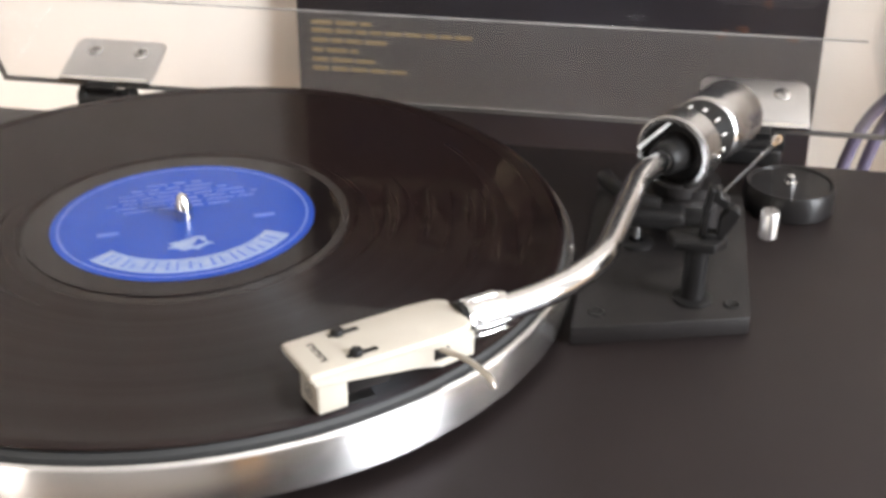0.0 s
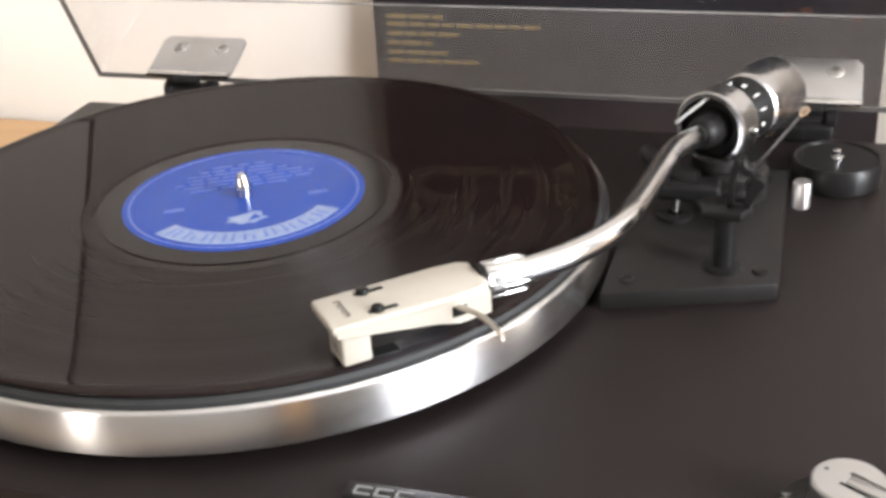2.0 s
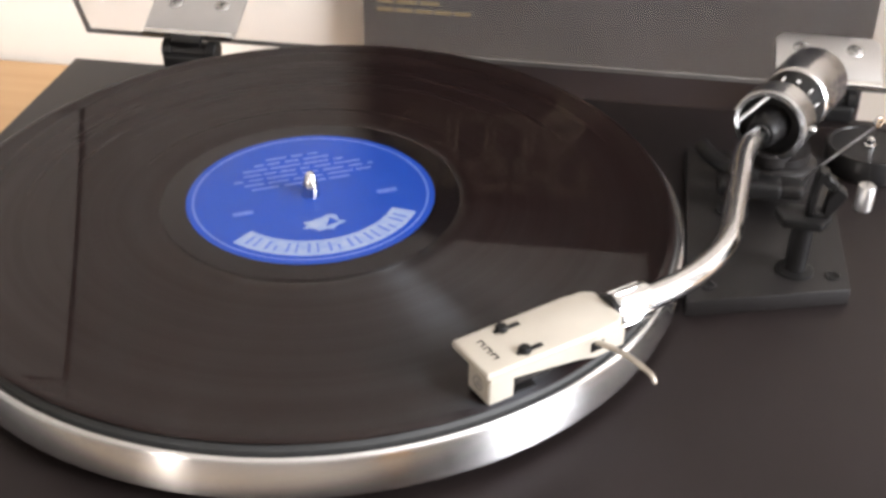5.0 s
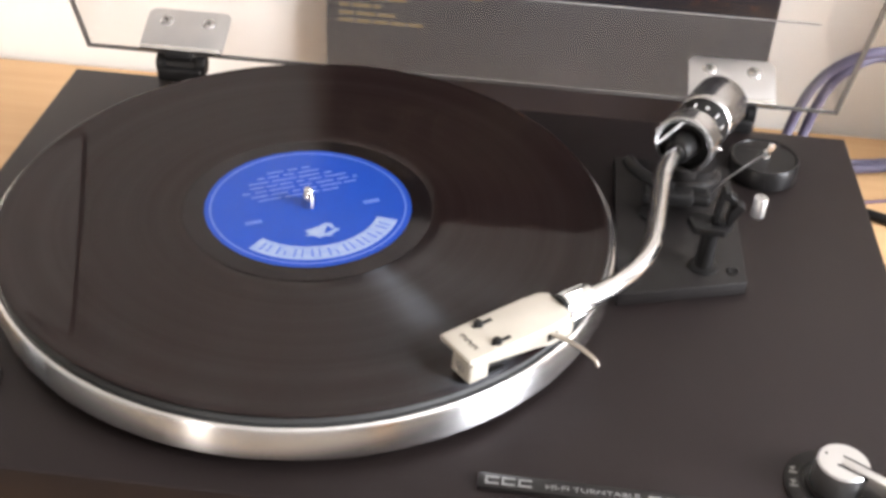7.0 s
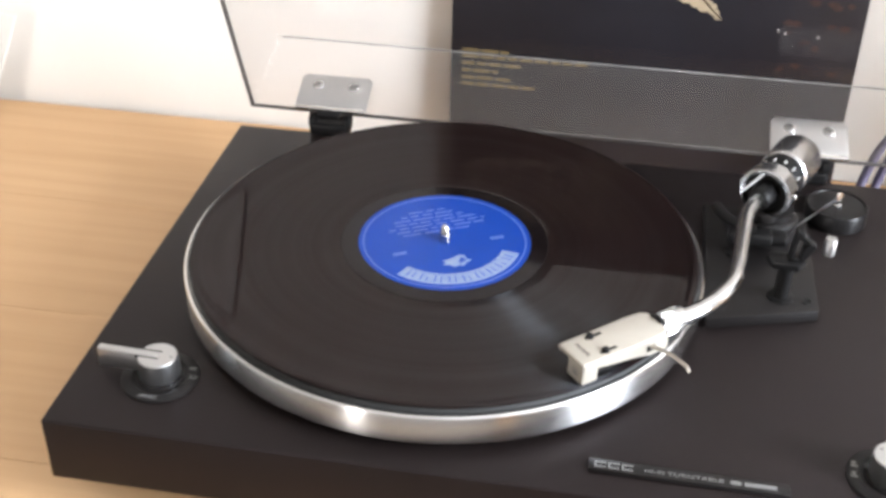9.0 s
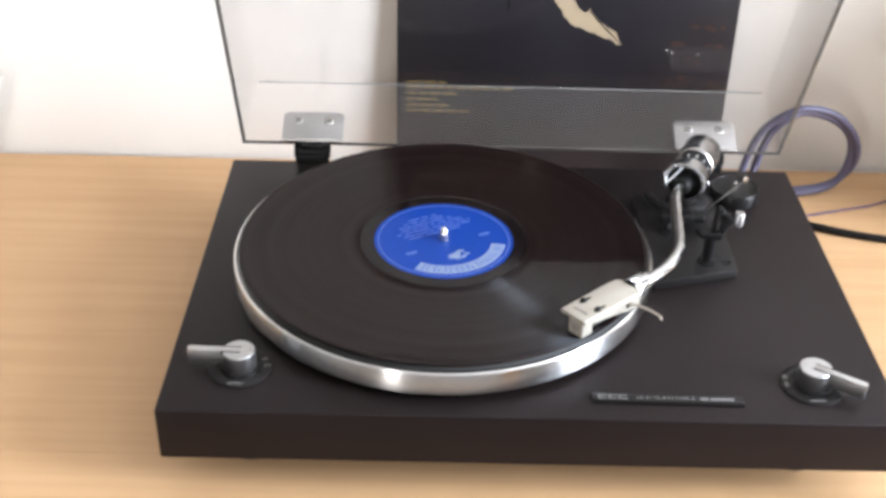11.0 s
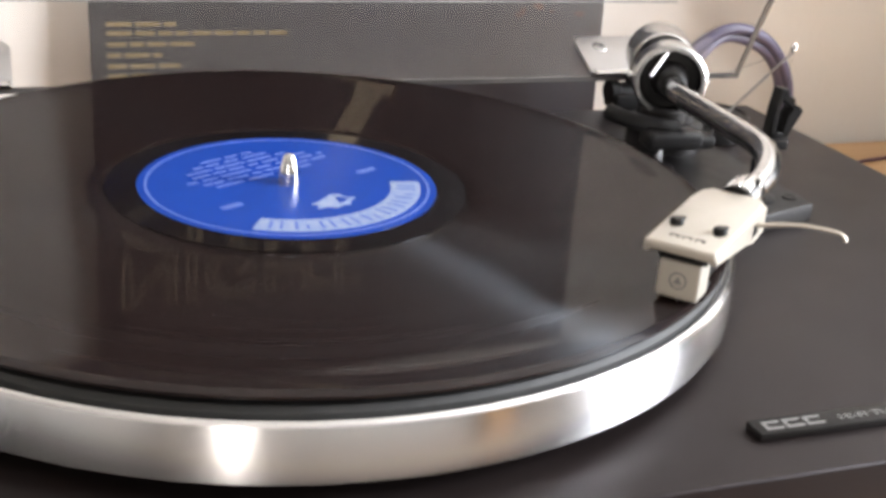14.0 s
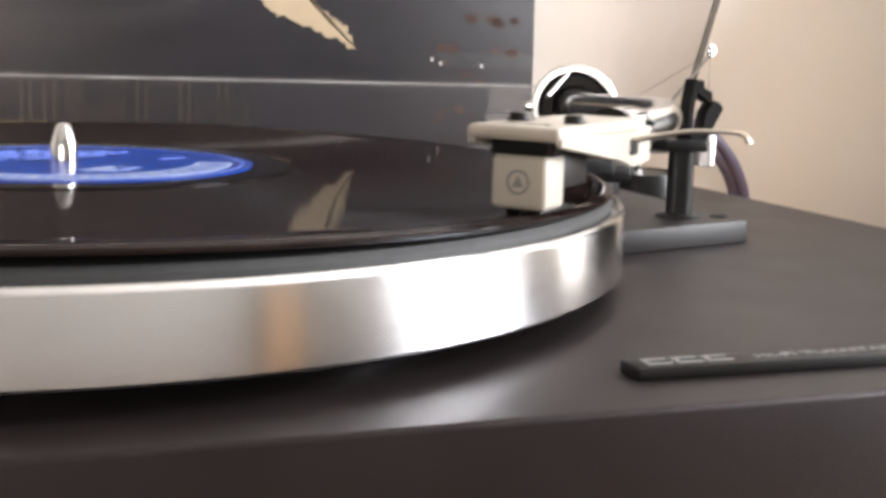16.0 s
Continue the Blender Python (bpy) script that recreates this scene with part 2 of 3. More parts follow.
def lathe(profile, n=96, close=False):
    """Turns (radius, height) pairs round z; a radius of 0 closes the form."""
    bm = bmesh.new()
    rings = []
    for r, z in profile:
        rings.append([bm.verts.new((0, 0, z))] if r == 0 else [bm.verts.new((r * math.cos(2 * math.pi * k / n), r * math.sin(2 * math.pi * k / n), z)) for k in range(n)])
    pairs = list(zip(rings, rings[1:])) + ([(rings[-1], rings[0])] if close else [])
    for a, b in pairs:
        for k in range(n):
            q = (k + 1) % n
            if len(a) == 1 and len(b) > 1:
                bm.faces.new((a[0], b[k], b[q]))
            elif len(b) == 1 and len(a) > 1:
                bm.faces.new((a[k], b[0], a[q]))
            elif len(a) > 1:
                bm.faces.new((a[k], b[k], b[q], a[q]))
    return bm


def rod(a, b, r, r2=None, n=32, edge=0.0):
    """A round bar from a to b with softened ends."""
    a, b = Vector(a), Vector(b)
    length, r2 = (b - a).length, r if r2 is None else r2
    e = edge or min(r, r2, length) * 0.12
    bm = lathe([(0, 0), (r - e, 0), (r, e), (r2, length - e), (r2 - e, length), (0, length)], n)
    return moved(bm, Matrix.Translation(a) @ (b - a).to_track_quat("Z", "Y").to_matrix().to_4x4())


def smooth_line(points, steps=10):
    """A Catmull-Rom line through the points."""
    p = [Vector(q) for q in points]
    p = [p[0] * 2 - p[1]] + p + [p[-1] * 2 - p[-2]]
    out = []
    for i in range(1, len(p) - 2):
        for k in range(steps):
            t = k / steps
            out.append(0.5 * ((2 * p[i]) + (p[i + 1] - p[i - 1]) * t + (2 * p[i - 1] - 5 * p[i] + 4 * p[i + 1] - p[i + 2]) * t * t + (3 * p[i] - p[i - 1] - 3 * p[i + 1] + p[i + 2]) * t ** 3))
    return out + [p[-2]]


def rounded_line(points, radius, steps=8):
    """Straight runs joined by round bends."""
    p = [Vector(q) for q in points]
    out = [p[0]]
    for a, b, c in zip(p, p[1:], p[2:]):
        u, v = (a - b), (c - b)
        d = min(radius, u.length * 0.48, v.length * 0.48)
        s, e = b + u.normalized() * d, b + v.normalized() * d
        for k in range(steps + 1):
            t = k / steps
            out.append(s * (1 - t) ** 2 + b * 2 * t * (1 - t) + e * t * t)
    return out + [p[-1]]


def tube(line, r, n=16, taper=None):
    bm = bmesh.new()
    rings, side = [], None
    for i, q in enumerate(line):
        ahead = (line[min(i + 1, len(line) - 1)] - line[max(i - 1, 0)]).normalized()
        if side is None:
            side = ahead.orthogonal().normalized()
        side = (side - ahead * side.dot(ahead)).normalized()
        up = ahead.cross(side)
        rr = r if taper is None else r + (taper - r) * i / (len(line) - 1)
        rings.append([bm.verts.new(q + (side * math.cos(2 * math.pi * k / n) + up * math.sin(2 * math.pi * k / n)) * rr) for k in range(n)])
    for a, b in zip(rings, rings[1:]):
        for k in range(n):
            bm.faces.new((a[k], a[(k + 1) % n], b[(k + 1) % n], b[k]))
    bm.faces.new(rings[0][::-1])
    bm.faces.new(rings[-1])
    return bm


def slab(outline, z0, z1, bevel=0.0, segs=2):
    """A plate with a given outline in x and y."""
    bm = bmesh.new()
    low = [bm.verts.new((x, y, z0)) for x, y in outline]
    high = [bm.verts.new((x, y, z1)) for x, y in outline]
    bm.faces.new(low[::-1])
    bm.faces.new(high)
    for k in range(len(outline)):
        q = (k + 1) % len(outline)
        bm.faces.new((low[k], low[q], high[q], high[k]))
    if bevel:
        bmesh.ops.recalc_face_normals(bm, faces=bm.faces)
        bmesh.ops.bevel(bm, geom=bm.edges[:], offset=bevel, segments=segs, affect="EDGES", profile=0.5)
    return bm


def arc_band(r0, r1, a0, a1, z0, z1, n=40):
    outline = [(r1 * math.cos(radians(a0 + (a1 - a0) * k / n)), r1 * math.sin(radians(a0 + (a1 - a0) * k / n))) for k in range(n + 1)]
    outline += [(r0 * math.cos(radians(a1 + (a0 - a1) * k / n)), r0 * math.sin(radians(a1 + (a0 - a1) * k / n))) for k in range(n + 1)]
    return slab(outline, z0, z1)


def letters(text, size, outline=0.0, extrude=0.0002, stretch=1.0):
    """Words in the built-in font as a mesh lying in x and y, its left lower corner at the origin."""
    cu = bpy.data.curves.new("words", "FONT")
    cu.body, cu.size = text, size
    if outline:
        cu.fill_mode, cu.bevel_depth, cu.bevel_resolution = "NONE", outline, 1
    else:
        cu.extrude = extrude
    ob = new("words", cu)
    me = bpy.data.meshes.new_from_object(ob.evaluated_get(bpy.context.evaluated_depsgraph_get()))
    bm = bmesh.new()
    bm.from_mesh(me)
    bpy.data.objects.remove(ob)
    bpy.data.meshes.remove(me)
    low = Vector((min(v.co.x for v in bm.verts), min(v.co.y for v in bm.verts), 0))
    wide = max(v.co.x for v in bm.verts) - low.x
    for v in bm.verts:
        v.co = Vector(((v.co.x - low.x) * stretch, v.co.y - low.y, v.co.z))
    return bm, wide * stretch


# ---- the room ----
def wall_with_holes(name, axis, at, thick, holes, label):
    """A wall across x or y with window openings, in order along it."""
    lo, hi = (YF - 0.1, YB) if axis == "x" else (XL - 0.1, XR + 0.1)
    bm, p = None, lo
    blocks = []
    for a0, a1, h0, h1 in sorted(holes):
        blocks += [(p, a0, ZF, ZC), (a0, a1, ZF, h0), (a0, a1, h1, ZC)]
        p = a1
    for p, q, r, t in blocks + [(p, hi, ZF, ZC)]:
        bm = box(at, at + thick, p, q, r, t, bm=bm) if axis == "x" else box(p, q, at, at + thick, r, t, bm=bm)
    return solid(name, bm, M_WALL2, label, "wall", kind="structure", smooth=0)


solid("wall_back", box(XL - 0.1, XR + 0.1, YB, YB + 0.12, ZF, ZC), M_WALL, "cream plastered wall behind the table", "wall", kind="structure", smooth=0)
wall_with_holes("wall_window_side", "x", XR, 0.12, WINS_R, "taupe wall with a wide window")
wall_with_holes("wall_window_behind", "y", YF - 0.12, 0.12, (WIN_B,), "taupe wall with a narrow window")
solid("wall_plain_side", box(XL - 0.12, XL, YF, YB, ZF, ZC), M_WALL2, "plain taupe painted side wall", "wall", kind="structure", smooth=0)
solid("floor", box(XL - 0.1, XR + 0.1, YF - 0.1, YB, ZF - 0.1, ZF), M_FLOOR, "brown wooden floor under the table", "floor", kind="structure", smooth=0)
solid("ceiling", box(XL - 0.12, XR + 0.12, YF - 0.12, YB + 0.12, ZC, ZC + 0.1), M_CEIL, "pale grey painted ceiling", "ceiling", kind="structure", smooth=0)

for y0, y1, z0, z1 in WINS_R:
    win = thing("window_1", (XR + 0.06, (y0 + y1) / 2, z0), "white wooden window frame in the side wall", "window", kind="structure")
    fr = None
    for a, b, c, d in ((y0, y0 + 0.03, z0, z1), (y1 - 0.03, y1, z0, z1), (y0 + 0.03, y1 - 0.03, z0, z0 + 0.04), (y0 + 0.03, y1 - 0.03, z1 - 0.04, z1)):
        fr = box(XR - 0.012, XR + 0.012, a, b, c, d, 0.003, bm=fr)
    part("window_frame", fr, M_WINDOW, win)
win = thing("window_2", ((WIN_B[0] + WIN_B[1]) / 2, YF - 0.06, WIN_B[2]), "narrow white window frame", "window", kind="structure")
x0, x1, z0, z1 = WIN_B
fr = None
for a, b, c, d in ((x0, x0 + 0.04, z0, z1), (x1 - 0.04, x1, z0, z1), (x0 + 0.04, x1 - 0.04, z0, z0 + 0.04), (x0 + 0.04, x1 - 0.04, z1 - 0.04, z1), (x0 + 0.155, x0 + 0.185, z0 + 0.04, z1 - 0.04)):
    fr = box(a, b, YF - 0.012, YF + 0.012, c, d, 0.003, bm=fr)
part("window_frame", fr, M_WINDOW, win)
cupboard = thing("cupboard", (2.12, -3.26, ZF), "tall honey-coloured wooden cupboard against the wall", "cupboard")
part("carcass", box(1.90, 2.355, -3.41, -3.11, ZF, ZF + 2.0, 0.004), M_DOOR, cupboard)
part("cupboard_door", box(1.88, 1.8995, -3.405, -3.115, ZF + 0.05, ZF + 1.98, 0.003), M_DOOR, cupboard)

# ---- the table ----
TT = -0.07
table = thing("table", (0.1, 0.02, ZF), "pale beech table with a boarded wooden top", "table")
edges_y = [-0.240, -0.125, 0.01, 0.145, 0.292]
for lo, hi in zip(edges_y, edges_y[1:]):
    part("board", box(-1.15, 1.3, lo + 0.00006, hi - 0.00006, TT - 0.028, TT, 0.0003, 1), M_TABLE, table)
part("apron", box(-1.1, 1.25, -0.21, -0.19, TT - 0.11, TT - 0.0285), M_TABLE, table)
for lx in (-1.1, 1.2):
    for ly in (-0.215, 0.22):
        part("leg", box(lx, lx + 0.05, ly, ly + 0.05, ZF, TT - 0.0285, 0.003), M_TABLE, table)

# ---- the turntable ----
DX0, DX1, DY0, DY1 = -0.1780, 0.2905, -0.1622, 0.1620
deck = thing("turntable", ((DX0 + DX1) / 2, (DY0 + DY1) / 2, TT), "charcoal grey turntable with raised smoked lid on a wooden table", "turntable")
plinth = part("plinth", box(DX0, DX1, DY0, DY1, -0.039, 0, 0.0012, 3), M_DECK, deck, "charcoal grey plinth with a fine grain")
for fx in (DX0 + 0.05, DX1 - 0.05):
    for fy in (DY0 + 0.05, DY1 - 0.045):
        part("foot", moved(lathe([(0, TT), (0.017, TT), (0.019, TT + 0.003), (0.019, -0.045), (0.015, -0.0385), (0, -0.0385)], 32), Matrix.Translation((fx, fy, 0))), M_RUBBER, deck, "black rubber foot")

PR = 0.1502
PM = Matrix.Translation((0, 0.0012, 0))
platter = part("platter", moved(lathe([(0, 0.004), (0.118, 0.004), (0.118, 0.0056), (PR - 0.0006, 0.0056), (PR, 0.0062), (PR, 0.0207), (PR - 0.0006, 0.0217), (PR - 0.0016, 0.0222), (PR - 0.0026, 0.0218), (PR - 0.0030, 0.0210), (0, 0.0210)], 240), PM), M_ALU, deck, "turned bright aluminium platter")
part("mat", moved(lathe([(0, 0.0212), (PR - 0.0033, 0.0212), (PR - 0.0033, 0.0232), (PR - 0.0045, 0.0245), (0.05, 0.0247), (0, 0.0247)], 160), PM), M_RUBBER, platter, "black ribbed rubber mat")
part("hub", rod((0, 0, 0.0005), (0, 0, 0.0045), 0.03), M_SATIN, platter)
part("spindle", lathe([(0, 0.022), (0.0035, 0.022), (0.0035, 0.0306), (0.0033, 0.0320), (0.0020, 0.0362), (0.0013, 0.0372), (0, 0.0376)], 32), M_CHROME, platter, "pointed chrome spindle")

# name plate
badge = part("name_plate", moved(box(0, 0.0955, 0, 0.0078, 0, 0.0026, 0.0006), pose(0.0958, -0.1464, 0.0, 0, 0, -0.4)), M_GREY, deck, "black name plate with silver print")


def hollow(x0, x1, y0, y1, z0, z1, w):
    """A flat four-sided outline."""
    bm = box(x0, x1, y0, y0 + w, z0, z1)
    for p in ((x0, x1, y1 - w, y1), (x0, x0 + w, y0 + w, y1 - w)):
        bm = box(*p, z0, z1, bm=bm)
    return bm


for k in range(3):
    part("logo_shape", hollow(0.0988 + k * 0.0066, 0.1042 + k * 0.0066, -0.1448, -0.1408, 0.0026, 0.0028, 0.0009), M_SILVERPRINT, badge)
words, wide = letters("HI-FI TURNTABLE", 0.0034, stretch=1.0)
part("lettering", moved(words, Matrix.Translation((0.1230, -0.1444, 0.0027)) @ Matrix.Diagonal((0.0372 / wide, 1, 0.4, 1))), M_SILVERPRINT, badge, smooth=0)
part("model_bar", box(0.1635, 0.1685, -0.1447, -0.1422, 0.0026, 0.0028), M_SILVERPRINT, badge)
part("model_bar", box(0.1700, 0.1850, -0.1448, -0.1423, 0.0026, 0.0028), M_SILVERPRINT, badge)


def lever_knob(x, y, turn, marks, label):
    """A round aluminium knob with a finger lever, over a black scale ring."""
    ring = part("control", moved(lathe([(0, 0.0002), (0.0205, 0.0002), (0.0205, 0.0010), (0.0197, 0.0016), (0.0148, 0.0016), (0.0140, 0.0008), (0.0122, 0.0008), (0.0118, 0.0022), (0, 0.0022)], 72), Matrix.Translation((x, y, 0))), M_GREY, deck, label)
    part("knob", moved(lathe([(0, 0.0022), (0.0100, 0.0022), (0.0105, 0.0030), (0.0105, 0.0146), (0.0098, 0.0153), (0, 0.0153)], 64), Matrix.Translation((x, y, 0))), M_SATIN, ring, "satin aluminium knob")
    m = pose(x, y, 0, 0, 0, turn)
    part("lever", moved(box(-0.0005, 0.0330, -0.0022, 0.0022, 0.0045, 0.0160, 0.0008), m), M_SATIN, ring, "flat aluminium lever")
    for sgn in (-1, 1):
        part("groove", moved(box(-0.0015, 0.0112, sgn * 0.0029 - 0.0005, sgn * 0.0029 + 0.0005, 0.0140, 0.01535), m), M_GREY, ring)
    part("dot", moved(rod((-0.0075, 0, 0.0150), (-0.0075, 0, 0.01545), 0.0006, n=12), m), M_BLACK, ring)
    for a, w, arrow, word in marks:
        mm = pose(x, y, 0, 0, 0, a) @ Matrix.Translation((0.0172, 0, 0)) @ pose(0, 0, 0, 0, 0, -a)
        if word:
            bm, wide = letters(word, 0.0034)
            part("lettering", moved(bm, mm @ Matrix.Translation((-w / 2, -0.0012, 0.0017)) @ Matrix.Diagonal((w / wide, 1, 0.4, 1))), M_SILVERPRINT, ring, smooth=0)
        else:
            part("mark", moved(box(-w / 2, w / 2, -0.0005, 0.0005, 0.0016, 0.0018), mm), M_SILVERPRINT, ring)
        if arrow:
            part("arrow", moved(slab([(-0.0014, 0.0031), (0, 0.0009), (0.0014, 0.0031)], 0.0016, 0.0018), mm), M_SILVERPRINT, ring)


lever_knob(-0.1308, -0.1190, 178, ((30, 0.0042, False, "45"), (6, 0.0042, False, "33"), (-92, 0.0100, False, "SPEED")), "black ring and aluminium speed knob with lever")
lever_knob(0.2395, -0.1243, -32, ((163, 0.0034, True, ""), (188, 0.0034, True, ""), (-92, 0.0100, False, "")), "black ring and aluminium lifting knob with lever")

# tonearm base
plate = part("tonearm_plate", slab([(0.1522, -0.0208), (0.2155, -0.0010), (0.2155, 0.1050), (0.1522, 0.1050)], 0.0001, 0.0075, 0.0007), M_GREY, deck, "dark grey cast tonearm plate")
for sx, sy in ((0.1605, -0.0085), (0.2090, 0.0065), (0.2065, 0.0930)):
    part("screw", moved(lathe([(0, 0.0074), (0.0030, 0.0074), (0.0033, 0.0078), (0.0026, 0.0082), (0.0016, 0.0077), (0, 0.0077)], 24), Matrix.Translation((sx, sy, 0))), M_BLACK, plate, "black recessed screw")
part("dimple", moved(rod((0.1665, 0.016, 0.0072), (0.1665, 0.016, 0.0077), 0.0012, n=14), Matrix()), M_BLACK, plate)
PV = Vector((0.1905, 0.0790, 0))
part("tower", moved(lathe([(0, 0.0074), (0.0168, 0.0074), (0.0168, 0.0190), (0.0155, 0.0205), (0.0135, 0.0210), (0.0135, 0.0250), (0, 0.0250)], 64), Matrix.Translation(PV)), M_GREY, plate, "round dark grey pivot tower")

# cueing lift
lift = part("cue_lift", box(0.1640, 0.1900, 0.0445, 0.0560, 0.0165, 0.0240, 0.0022, 3), M_BLACK, deck, "black plastic cueing lift")
part("lift_pin", rod((0.1715, 0.0500, 0.0080), (0.1715, 0.0500, 0.0170), 0.0016), M_CHROME, lift)
part("collar", moved(lathe([(0, 0.0074), (0.0072, 0.0074), (0.0072, 0.0086), (0.0058, 0.0092), (0.0030, 0.0092), (0.0028, 0.0082), (0, 0.0082)], 36), Matrix.Translation((0.1715, 0.0500, 0))), M_BLACK, lift)
part("lift_arc", tube(smooth_line([(0.1800, 0.0525, 0.0235), (0.1720, 0.0540, 0.0245), (0.1640, 0.0590, 0.0255), (0.1585, 0.0655, 0.0265), (0.1565, 0.0700, 0.0270)], 8), 0.0036), M_BLACK, lift)
part("bracket", box(0.1800, 0.2000, 0.0500, 0.0620, 0.0140, 0.0205, 0.0025, 3), M_BLACK, lift)

# arm rest
RX, RY = 0.1945, 0.0085
rest = part("arm_rest", rod((RX, RY, 0.0074), (RX, RY, 0.0300), 0.0043), M_BLACK, deck, "black plastic arm rest with a clip")
part("foot_ring", moved(lathe([(0, 0.0074), (0.0074, 0.0074), (0.0074, 0.0084), (0.0062, 0.0090), (0, 0.0090)], 40), Matrix.Translation((RX, RY, 0))), M_BLACK, rest)
part("platform", slab([(RX - 0.0115, RY + 0.004), (RX - 0.0085, RY - 0.0050), (RX + 0.006, RY - 0.0060), (RX + 0.0105, RY + 0.001), (RX + 0.0080, RY + 0.0075), (RX - 0.0080, RY + 0.0085)], 0.0295, 0.0335, 0.0008), M_BLACK, rest)
cb = None
for outline in ([(0.1945, 0.0330), (0.1972, 0.0330), (0.1976, 0.0440), (0.1990, 0.0528), (0.1966, 0.0532), (0.1952, 0.0440)],
                [(0.2004, 0.0330), (0.2036, 0.0345), (0.2085, 0.0435), (0.2070, 0.0455), (0.2042, 0.0464), (0.2014, 0.0420)],
                [(0.1976, 0.0485), (0.2030, 0.0452), (0.2042, 0.0464), (0.2038, 0.0490), (0.2010, 0.0502), (0.2005, 0.0527), (0.1988, 0.0529)],
                [(0.1946, 0.0322), (0.2030, 0.0322), (0.2036, 0.0352), (0.1947, 0.0352)]):
    cb = merged(cb, slab(outline, -0.0030, 0.0030, 0.0004, 1))
part("clip", moved(cb, Matrix.Translation((0, RY + 0.0015, 0)) @ pose(0, 0, 0, 90, 0, 0)), M_BLACK, rest)

# side-force rod, thread and hanging weight
WT = Vector((0.2185, 0.0345, 0.0605))
skate = part("thread_rod", tube(smooth_line([(0.1990, 0.0560, 0.0180), (0.2010, 0.0500, 0.0290), (0.2105, 0.0420, 0.0460), tuple(WT)], 8), 0.00055, 10), M_SATIN, deck, "thin steel rod with thread and hanging weight")
part("eye", moved(lathe([(0.0010, -0.0004), (0.0019, -0.0004), (0.0019, 0.0004), (0.0010, 0.0004)], 24, True), Matrix.Translation(WT + Vector((0.0005, 0, 0.0016))) @ pose(0, 0, 0, 90, 0, 50)), M_ARM, skate)
part("eye", moved(lathe([(0.0010, -0.0004), (0.0019, -0.0004), (0.0019, 0.0004), (0.0010, 0.0004)], 24, True), Matrix.Translation(WT + Vector((0.0013, 0.0010, 0.0020))) @ pose(0, 0, 0, 90, 0, 20)), M_ARM, skate)
HW = Vector((0.2212, 0.0372, 0))
part("weight", moved(lathe([(0, 0.0215), (0.0032, 0.0215), (0.0036, 0.0219), (0.0036, 0.0321), (0.0032, 0.0326), (0, 0.0326)], 36), Matrix.Translation(HW)), M_SATIN, skate, "small chrome weight")
part("thread", tube([HW + Vector((0, 0, 0.0325)), WT + Vector((0.001, 0.001, 0.001)), Vector((0.2010, 0.0700, 0.0395))], 0.00012, 6), M_GREY, skate)

# tonearm
BK = Vector((0.405, 0.914, -0.012)).normalized()   # the rear axis of the arm
SD = BK.cross(Vector((0, 0, 1))).normalized()
RC = Vector((0.1858, 0.0740, 0.0402))
TURN = Matrix.Translation(RC) @ BK.to_track_quat("Z", "Y").to_matrix().to_4x4()
line = rounded_line([RC + BK * -0.010, (0.1712, 0.0410, 0.0420), (0.1628, -0.0350, 0.0440), (0.1500, -0.0565, 0.0428), (0.1335, -0.0712, 0.0418)], 0.015, 10)
arm = part("tonearm", tube(line, 0.0045, 24), M_ARM, deck, "S-shaped chrome tonearm with cream headshell")
part("pivot_ring", moved(lathe([(0.0134, -0.0076), (0.0152, -0.0076), (0.0160, -0.0068), (0.0160, 0.0048), (0.0152, 0.0056), (0.0120, 0.0056), (0.0120, -0.0045)], 72, True), TURN), M_POLISH, arm, "chrome pivot ring")
part("ring_core", moved(lathe([(0, -0.0035), (0.0121, -0.0030), (0.0121, 0.0054), (0, 0.0054)], 48), TURN), M_BLACK, arm)
part("yoke", rod(RC + Vector((0, 0, -0.0190)), RC + Vector((0, 0, -0.0125)), 0.0105), M_GREY, arm)
part("boot", moved(lathe([(0, -0.0165), (0.0052, -0.0165), (0.0066, -0.0150), (0.0072, -0.0090), (0.0082, -0.0030), (0, -0.0030)], 40), TURN), M_BLACK, arm, "black rubber boot")
part("bridge_bar", tube([RC + BK * -0.0030 + SD * -0.0005 + Vector((0, 0, 0.0150)), RC + BK * -0.0180 + SD * -0.0100 + Vector((0, 0, 0.0040))], 0.0008, 10), M_SATIN, arm)
for s in (-1, 1):
    part("pivot_pin", rod(RC + SD * s * 0.0140, RC + SD * s * 0.0178, 0.0017, n=16), M_CHROME, arm)
part("dial", moved(lathe([(0, 0.0055), (0.0095, 0.0055), (0.0100, 0.0062), (0.0142, 0.0223), (0, 0.0223)], 64), TURN), M_BLACK, arm, "black dial with white figures")
for k in range(12):
    a = radians(k * 30 + 12)
    m = TURN @ Matrix.Rotation(a, 4, "Z")
    if k % 3 == 0:
        part("figure_bar", moved(box(0.0118, 0.0130, -0.0007, 0.0007, 0.0150, 0.0170), m), M_WHITE, arm)
    else:
        part("tick", moved(box(0.0118, 0.0131, -0.0003, 0.0003, 0.0140, 0.0178), m), M_WHITE, arm)
part("counterweight", moved(lathe([(0, 0.0225), (0.0140, 0.0225), (0.0150, 0.0235), (0.0152, 0.0255), (0.0152, 0.0505), (0.0142, 0.0517), (0, 0.0517)], 72), TURN), M_POLISH, arm, "chrome counterweight")

